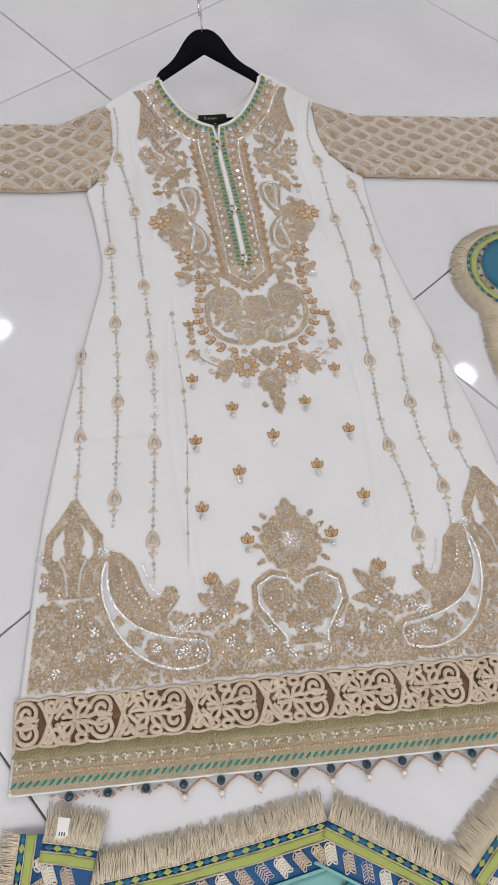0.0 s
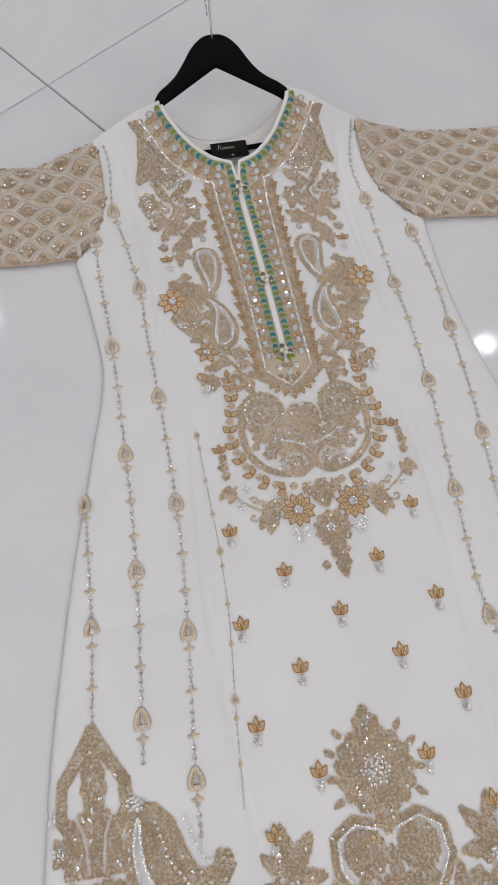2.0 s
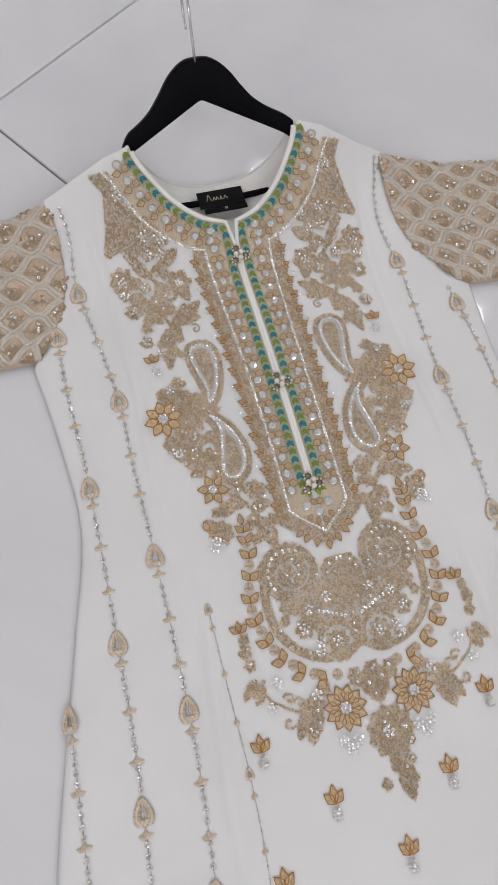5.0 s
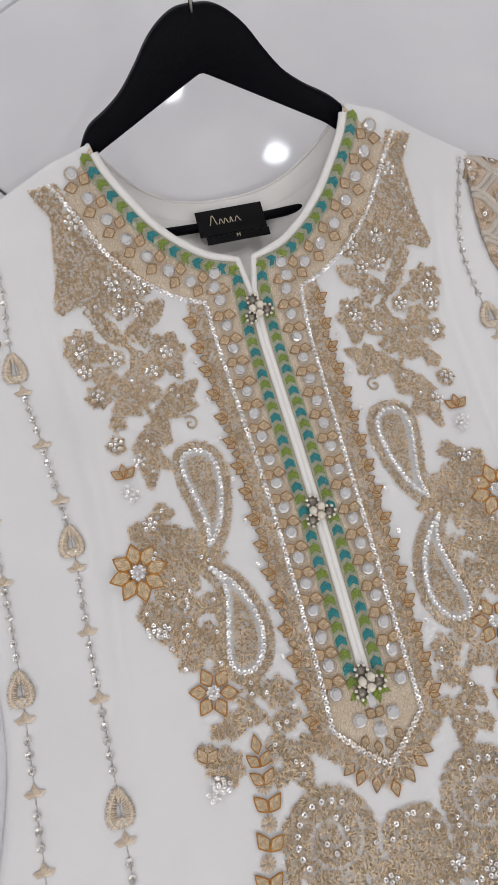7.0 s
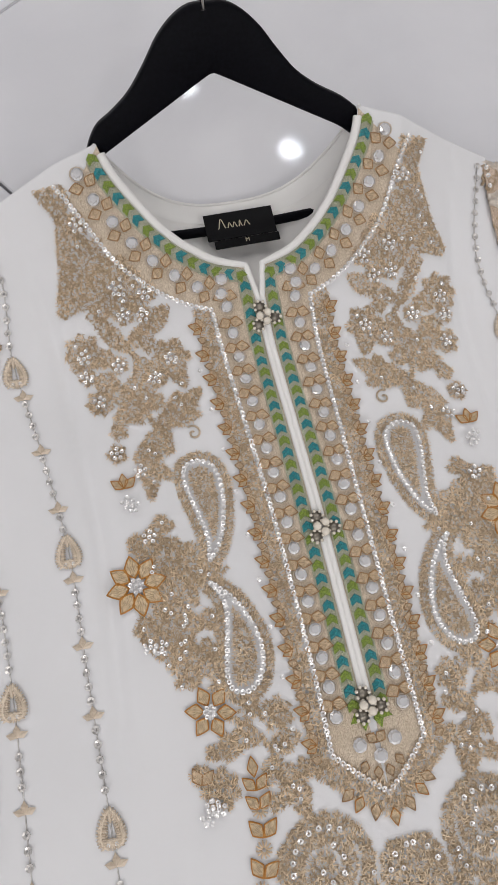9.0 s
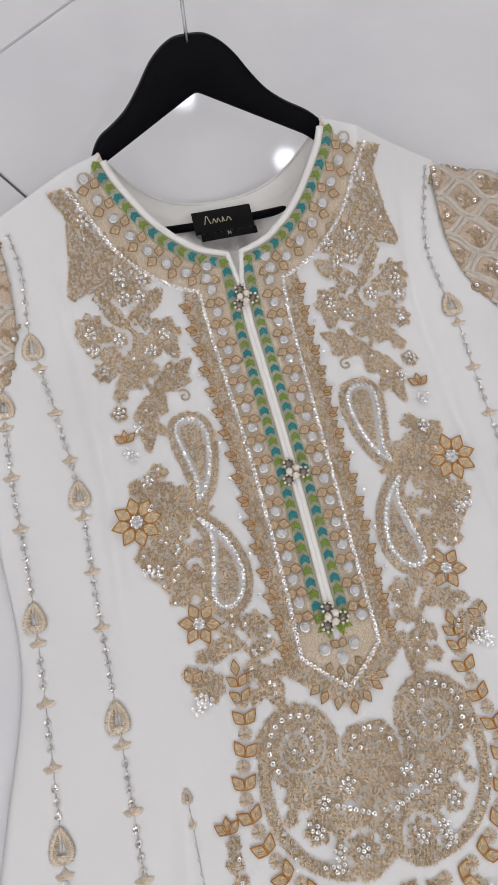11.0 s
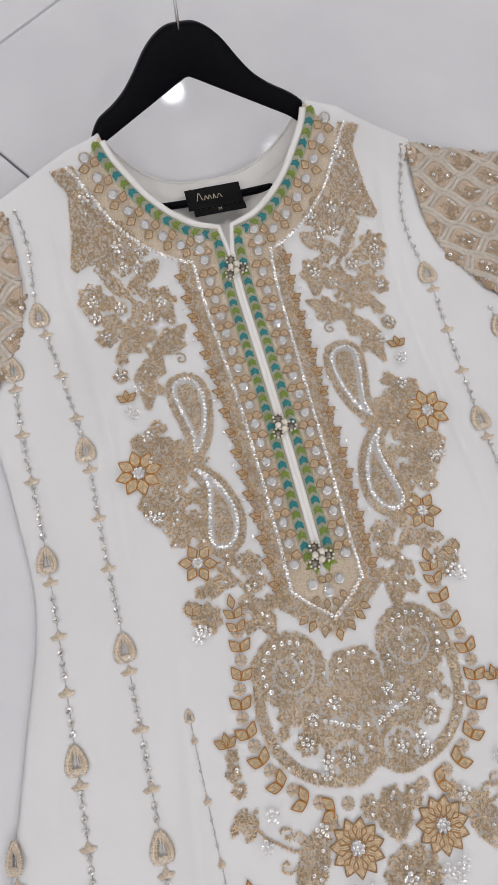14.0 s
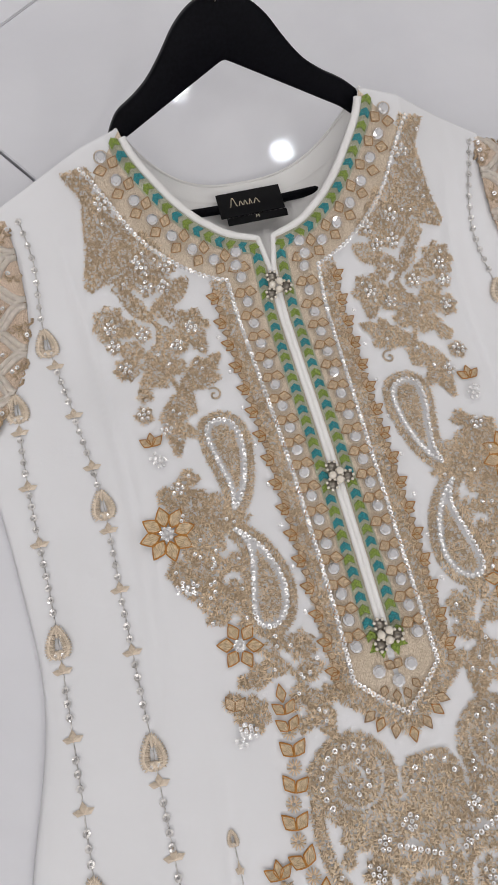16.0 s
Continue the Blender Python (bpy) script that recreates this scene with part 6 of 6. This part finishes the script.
# ---- cut lace, bands and beads along the hem ----
LACE_TOP, LACE_BOT = -0.8975, -0.9465


def hem_bands(dress):
    def band(name, v0, v1, dz, mat, label=""):
        verts, n, m = [], 160, 4
        for i in range(n):
            for j in range(m):
                v = v0 + (v1 - v0) * j / (m - 1)
                w0, w1 = float(half_width(v, -1)) - 0.004, float(half_width(v, 1)) - 0.004
                u = -w0 + (w0 + w1) * i / (n - 1)
                verts.append(frame_flat(u, v, dz))
        return raw(name, verts, grid_faces(n, m, v1 < v0), mat, dress, True, label)

    def frame_flat(u, v, dz):
        x, y, z = lay(u, v, cloth_z(u, v) + dz)
        return (x, y, z)

    # dark brown sheet under the cords, painting the shade in the lace openings
    band("lace_shade_sheet", LACE_TOP, LACE_BOT, 0.0004, M_LACESHADE, "dark brown shade behind the cut lace")
    band("olive_band", LACE_BOT, -0.9562, 0.0012, M_OLIVE, "olive diagonal satin-stitch band")
    band("tan_band", -0.9563, -0.9885, 0.0010, M_HEMBAND, "tan embroidered hem band")
    half = LACE_TOP - LACE_BOT
    mid = (LACE_TOP + LACE_BOT) / 2
    rep = 0.0795
    lace = new("lace_trim")
    lace.parent = dress
    lace["label"] = "cream corded cut lace with interlaced scrolls"
    k = 0
    u0, rnd = -0.388, random.Random(8)
    edge = []
    for v, d in ((LACE_TOP - 0.0022, 1), (LACE_BOT + 0.0022, -1)):
        edge.append([(u, v + d * 0.0022 * abs(math.sin((u - u0) * math.pi / rep * 3.0))) for u in np.linspace(-0.334, 0.326, 220)])

    def cord_part(name, lines, r=0.0025):
        p = Pile()
        for ln in lines:
            path = [lay(u, v, cloth_z(u, v) + 0.0022 + 0.0006 * math.sin(37 * u + 61 * v)) for u, v in ln]
            p.add(*tube(path, r, 6, 0.8))
        return p.make(name, M_CORD, lace)
    cord_part("lace_edge", edge, 0.0016)
    while u0 + rep * k < 0.325:
        c = u0 + rep * (k + 0.5)
        lines = [[(c + 0.0022 * math.cos(w), mid + 0.0022 * math.sin(w)) for w in np.linspace(0, 2 * math.pi, 10)]]
        for t in (-1, 1):
            # four loops round a knot
            for s in (-1, 1):
                tilt = radians(48) * s * t
                lines.append([(c + s * 0.0082 + 0.0072 * math.cos(w) * math.cos(tilt) - 0.0040 * math.sin(w) * math.sin(tilt), mid + t * 0.0088 + 0.0072 * math.cos(w) * math.sin(tilt) + 0.0040 * math.sin(w) * math.cos(tilt)) for w in np.linspace(0, 2 * math.pi, 18)])
                lines.append([(c + s * (0.002 + 0.014 * q), mid + t * (0.0020 + 0.0012 * math.sin(3 * q))) for q in np.linspace(0, 1, 8)])
            lines.append([(c - 0.0105 + 0.0056 * math.cos(w), mid + t * (0.0178 + 0.0042 * math.sin(w))) for w in np.linspace(0, 2 * math.pi, 16)])
            lines.append([(c + 0.0055 + 0.0052 * math.cos(w), mid + t * (0.0185 + 0.0040 * math.sin(w))) for w in np.linspace(0, 2 * math.pi, 16)])
            # the great snail scroll and the bow beside it
            snail = spiral(c + 0.0285, mid + t * 0.0095, 0.0132, -1.55 * t, math.pi if t > 0 else -math.pi, 44, 0.16)
            lines.append(snail)
            lines.append([(c + 0.014 + 0.026 * q, mid + t * (0.0015 + 0.004 * math.sin(math.pi * q))) for q in np.linspace(0, 1, 12)])
            # ribbons that cross between two repeats
            lines.append([(c + 0.0395 + 0.024 * q, mid + t * (0.0215 - 0.043 * (q * q * (3 - 2 * q)))) for q in np.linspace(0, 1, 18)])
            lines.append([(c + 0.0475 + 0.020 * q, mid + t * (0.0218 - 0.012 * math.sin(math.pi * q))) for q in np.linspace(0, 1, 12)])
            lines.append([(c + 0.0515 + 0.0048 * math.cos(w), mid + t * (0.0148 + 0.0050 * math.sin(w))) for w in np.linspace(0, 2 * math.pi, 14)])
            lines.append([(c + 0.058 + 0.010 * q, mid + t * (0.0015 + 0.011 * q)) for q in np.linspace(0, 1, 8)])
        # hand-laid: every curve drifts and turns a little
        loose = []
        for ln in lines:
            du, dv, tw = rnd.uniform(-0.0011, 0.0011), rnd.uniform(-0.0008, 0.0008), rnd.uniform(-0.08, 0.08)
            loose.append([(u + du - tw * (v - mid), min(max(v + dv + tw * 0.4 * (u - c) * (1 if len(ln) < 30 else 0.3), LACE_BOT + 0.001), LACE_TOP - 0.001)) for u, v in ln])
        lines = [[(min(max(u, -0.334), 0.326), v) for u, v in ln] for ln in loose]
        cord_part("lace_motif", lines)
        k += 1
    # stitches along the bands
    st, gr, pearl, sq = Pile(), Pile(), Pile(), Spangles()
    n = 0
    for u in np.arange(-0.334, 0.326, 0.0078):
        a = [lay(u + d, v, cloth_z(u + d, v) + 0.0015) for d, v in ((-0.0030, -0.9805 - 0.0026), (0.0030, -0.9805 + 0.0026))]
        st.add(*tube([a[0], tuple((p + q) / 2 for p, q in zip(*a)), a[1]], [0.0008, 0.0015, 0.0008], 5, 0.7))
    for u in np.arange(-0.334, 0.326, 0.0034):
        a = [lay(u + d, v, cloth_z(u + d, v) + 0.0016) for d, v in ((0.0025, -0.9478), (-0.0025, -0.9552))]
        gr.add(*tube(a, 0.0011, 4, 0.7))
        m = Matrix.Translation(lay(u, -0.9715, cloth_z(u, -0.9715) + 0.0018))
        b, f = sequin_mesh((0, 0, 0), 0.0015, sq.rnd, 0.2, 0.3)
        pearl.add([m @ Vector(w) for w in b], f)
    st.make("teal_stitching", M_HEMTEAL, dress, "slanted teal stitches along the hem", kind="stuff")
    gr.make("olive_stitching", M_OLIVE, dress, "slanted olive satin stitches", kind="stuff")
    pearl.make("bead_row", M_COPPER, dress, "row of tiny pale copper beads", kind="stuff")
    for u in np.arange(-0.328, 0.32, 0.0125):
        sq.cluster(u, -0.963, 3, 0.0014, 0.0026)
    sq.make("sequin_scatter", M_PEARL, dress, "small pearl sequins on the hem band")
    lines = []
    for u in np.arange(-0.332, 0.318, 0.0155):
        lines.append([(u + 0.011 * q, -0.9625 + 0.003 * math.sin(math.pi * q)) for q in np.linspace(0, 1, 8)])
        lines.append([(u + 0.011 * q, -0.9615 - 0.004 * math.sin(math.pi * q)) for q in np.linspace(0, 1, 8)])
    cords("leaf_stitching", lines, 0.0008, M_OLIVE, dress, "", 0.0016)["kind"] = "stuff"
    cords("hem_piping", [[(u, -0.9895) for u in np.linspace(-0.338, 0.331, 120)]], 0.0016, M_PIPING, dress, "cream hem binding", -0.0005)


def bead_fringe(dress):
    rnd = random.Random(4)
    pitch = 0.0398
    for k in range(16):
        u = -0.278 + pitch * k
        if u > 0.31:
            break
        loop = new("bead_loop")
        loop.parent = dress
        loop["label"] = "copper bead loop with a teal bead and pearl drop"
        p = Pile()
        messy = k < 3
        depth = 0.011 if not messy else 0.007
        for s in (-1, 1):
            pts = [(s * (0.0185 - 0.0165 * q) + (rnd.uniform(-0.002, 0.002) if messy else 0), -0.9925 - depth * (q**1.15) + (rnd.uniform(-0.002, 0.002) if messy else 0)) for q in np.linspace(0, 1, 9)]
            for x, v in pts:
                q = Matrix.Translation(lay(u + x, v, 0.0026)) @ Matrix.Diagonal((0.00135, 0.00135, 0.00135, 1))
                base = ME_SEED
                p.add([q @ w.co for w in base.vertices], [tuple(f.vertices) for f in base.polygons])
        p.make("bead_string", M_COPPER, loop)
        missing = k == 9 or k == 13
        if not missing or k == 9:
            piece("teal_bead", ME_TEALBEAD, Matrix.Translation(lay(u, -0.9955, 0.0056)), loop, 0.0050)
        piece("pearl", ME_PEARL, Matrix.Translation(lay(u + rnd.uniform(-0.001, 0.001), -1.0075 if not messy else -0.998, 0.0034)), loop, 0.0033)
        if not messy:
            piece("pearl", ME_PEARL, Matrix.Translation(lay(u, -1.0118, 0.0022)), loop, 0.0017)
    piece("pearl", ME_PEARL, Matrix.Translation((-0.338, -0.970, 0.004)), dress, 0.0038)


strips(dress)
hem_panel(dress)
hem_bands(dress)
bead_fringe(dress)


# ---- the blue and aqua shawl beside and below the dress ----
shawl = thing("fringed_shawl", "folded aqua and royal blue shawl with a cream fringe", "shawl")


def border_run(path, z, seed=0, inward=1, width=0.040, fringe=0.030):
    """A stretch of the shawl's border: fringe outside, ribbon, blue band with sprays."""
    rnd = random.Random(seed)
    P = np.array(resample(path, 0.004))
    T = np.gradient(P, axis=0)
    T /= np.linalg.norm(T, axis=1)[:, None]
    N = np.stack([-T[:, 1], T[:, 0]], 1) * inward  # points outwards
    n = len(P)

    def rib(name, a, b, dz, mat, label="", wave=0.0):
        v = []
        for i in range(n):
            for q in np.linspace(a, b, 5):
                p = P[i] + N[i] * q
                v.append((p[0], p[1], z + dz + 0.0015 * math.sin(i * 0.21 + q * 40) + wave * math.sin(i * 1.1)))
        flip = (inward > 0) == (b < a)
        ob = raw(name, v, grid_faces(n, 5, flip), mat, shawl, True, label)
        ob.modifiers.new("thickness", "SOLIDIFY").thickness = 0.0012
        return ob

    rib("blue_border", 0.0, -width, 0.0, M_BLUE, "royal blue silk border")
    rib("lime_ribbon", -0.0085, -0.0165, 0.0022, M_LIME, "ruched lime satin ribbon", 0.0007)
    rib("piping", -width + 0.001, -width - 0.002, 0.0016, M_AQUA)
    dia, dig, sil = Pile(), Pile(), Pile()
    for i in range(2, n - 1, 2):
        p = P[i] + N[i] * -0.0042
        q, f = [], []
        for dx, dy, dz in ((-0.0048, 0, 0.0006), (0, -0.0030, 0.0006), (0.0048, 0, 0.0006), (0, 0.0030, 0.0006), (0, 0, 0.0016)):
            w = p + T[i] * dx + N[i] * dy
            q.append((w[0], w[1], z + dz + 0.0024))
        (dia if (i // 2) % 2 else dig).add(q, [(0, 1, 4), (1, 2, 4), (2, 3, 4), (3, 0, 4)])
    dia.make("teal_diamond", M_TEALSILK, shawl, "row of teal and green diamonds", False, "stuff")
    dig.make("green_diamond", M_LIME, shawl, "row of green diamonds", False, "stuff")
    edge = Pile()
    for off in (-0.0078, -0.0002, -0.0172):
        edge.add(*tube([(p[0] + d[0] * off, p[1] + d[1] * off, z + 0.0034) for p, d in zip(P, N)], 0.0007, 4))
    edge.make("ribbon_cord", M_CORD, shawl)
    # slanted leaf sprays of looped cord
    for k, i in enumerate(range(3, n - 3, 5)):
        lp = Pile()
        a0 = P[i] + N[i] * -0.019 - T[i] * 0.004
        d = (-N[i] * 0.85 + T[i] * 0.5)
        d = d / np.linalg.norm(d)
        e = np.array((-d[1], d[0]))
        for j in range(6):
            b = a0 + d * (0.0028 * j)
            for s in (-1, 1):
                loop = []
                for q in range(9):
                    w = 2 * math.pi * q / 8
                    c = b + d * (0.0022 + 0.0022 * math.cos(w)) + e * s * (0.0028 + 0.0024 * math.cos(w)) + (e * d[0] * 0 + np.array((-d[1], d[0])) * 0.0) + (d - e * s) * 0.0012 * math.sin(w)
                    loop.append((c[0], c[1], z + 0.0022))
                lp.add(*tube(loop, 0.0007 if k % 3 else 0.0009, 4))
        lp.make("leaf_spray", M_CORD if k % 3 else M_PEARL, shawl)
    # fringe
    fr = Pile()
    for i in np.arange(0, n - 1, 0.11):
        k = int(i)
        fq = i - k
        p = P[k] * (1 - fq) + P[k + 1] * fq + N[k] * -0.001
        ln = fringe * rnd.uniform(0.75, 1.08)
        sway = rnd.uniform(-0.22, 0.22)
        pts = []
        for q in (0, 0.35, 0.7, 1.0):
            w = p + N[k] * ln * q + T[k] * (sway * ln * q * q)
            pts.append((w[0], w[1], max(0.0012, z * (1 - q) + 0.001 + rnd.uniform(0, 0.003))))
        fr.add(*tube(pts, [0.0008, 0.0007, 0.0006, 0.0003], 3))
    fr.make("fringe", M_FRINGE, shawl, "cream thread fringe", kind="stuff")


def aqua_field(name, pts, z, mat, label=""):
    P = np.array(pts)
    c = P.mean(0)
    v, f, m = [], [], 8
    n = len(P)
    for r in range(m):
        q = 1 - r / m
        for p in P:
            w = c + (p - c) * q
            v.append((w[0], w[1], z + 0.002 * math.sin(w[0] * 70 + w[1] * 40) * (1 - q)))
    for r in range(m - 1):
        for k in range(n):
            a, b = r * n + k, r * n + (k + 1) % n
            f.append((a, b, b + n, a + n))
    f.append(tuple((m - 1) * n + k for k in range(n)))
    ob = raw(name, v, f, mat, shawl, True, label)
    ob.modifiers.new("thickness", "SOLIDIFY").thickness = 0.001


border_run([(-0.262, -1.060), (-0.17, -1.056), (-0.095, -1.050), (-0.014, -1.041)], 0.006, 1)
border_run([(-0.013, -1.041), (0.047, -1.078), (0.10, -1.112), (0.145, -1.15)], 0.0075, 2)
border_run([(0.120, -1.108), (0.158, -1.080), (0.26, -1.02), (0.36, -0.97)], 0.010, 3)
border_run([(-0.303, -1.016), (-0.278, -1.022), (-0.249, -1.031)], 0.011, 4, fringe=0.034)
border_run([(-0.352, -1.16), (-0.338, -1.08), (-0.326, -1.005)], 0.009, 5, fringe=0.022)
aqua_field("aqua_ground", [(-0.30, -1.10), (-0.24, -1.092), (-0.10, -1.088), (-0.02, -1.078), (0.02, -1.10), (0.10, -1.15), (0.16, -1.18), (0.2, -1.1), (0.3, -1.05), (0.38, -1.02), (0.40, -1.5), (-0.36, -1.5), (-0.34, -1.12)], 0.004, M_AQUA, "sheer aqua organza field")
aqua_field("teal_patch", [(-0.03, -1.11), (0.0, -1.095), (0.015, -1.12), (0.01, -1.18), (-0.06, -1.18), (-0.06, -1.125)], 0.0085, M_AQUADARK, "darker teal organza fold")
arc = [(0.47 + 0.102 * math.cos(radians(a)), -0.335 + 0.092 * math.sin(radians(a))) for a in range(255, 60, -8)]
border_run(arc, 0.013, 6, 1, 0.026, 0.024)
aqua_field("silk_fold", [(0.47 + 0.078 * math.cos(radians(a)), -0.335 + 0.07 * math.sin(radians(a))) for a in range(0, 360, 12)], 0.022, M_TEALSILK, "bright teal silk fold")
border_run([(0.390, -0.62), (0.382, -0.515), (0.386, -0.455), (0.398, -0.398)], 0.008, 7, fringe=0.028)
aqua_field("silk_field", [(0.40, -0.36), (0.44, -0.26), (0.6, -0.24), (0.75, -0.3), (0.75, -0.62), (0.40, -0.64)], 0.006, M_TEALSILK, "teal silk of the folded shawl")


def price_tag():
    t = thing("paper_tag", "small white paper tag with printed marks on the fringe", "tag")
    t.matrix_basis = pose(-0.2835, -1.0085, 0.0125, 4, 3, -12)
    bm = bmesh.new()
    box(bm, -0.006, 0.006, -0.0105, 0.0105, 0, 0.0004)
    part("card", bm, M_PAPER, t)
    for k in range(3):
        bm = bmesh.new()
        box(bm, -0.0032 + 0.0024 * k, -0.0018 + 0.0024 * k, -0.0055, -0.0022, 0.0004, 0.0005)
        part("printed_bar", bm, M_PRINT, t)


price_tag()
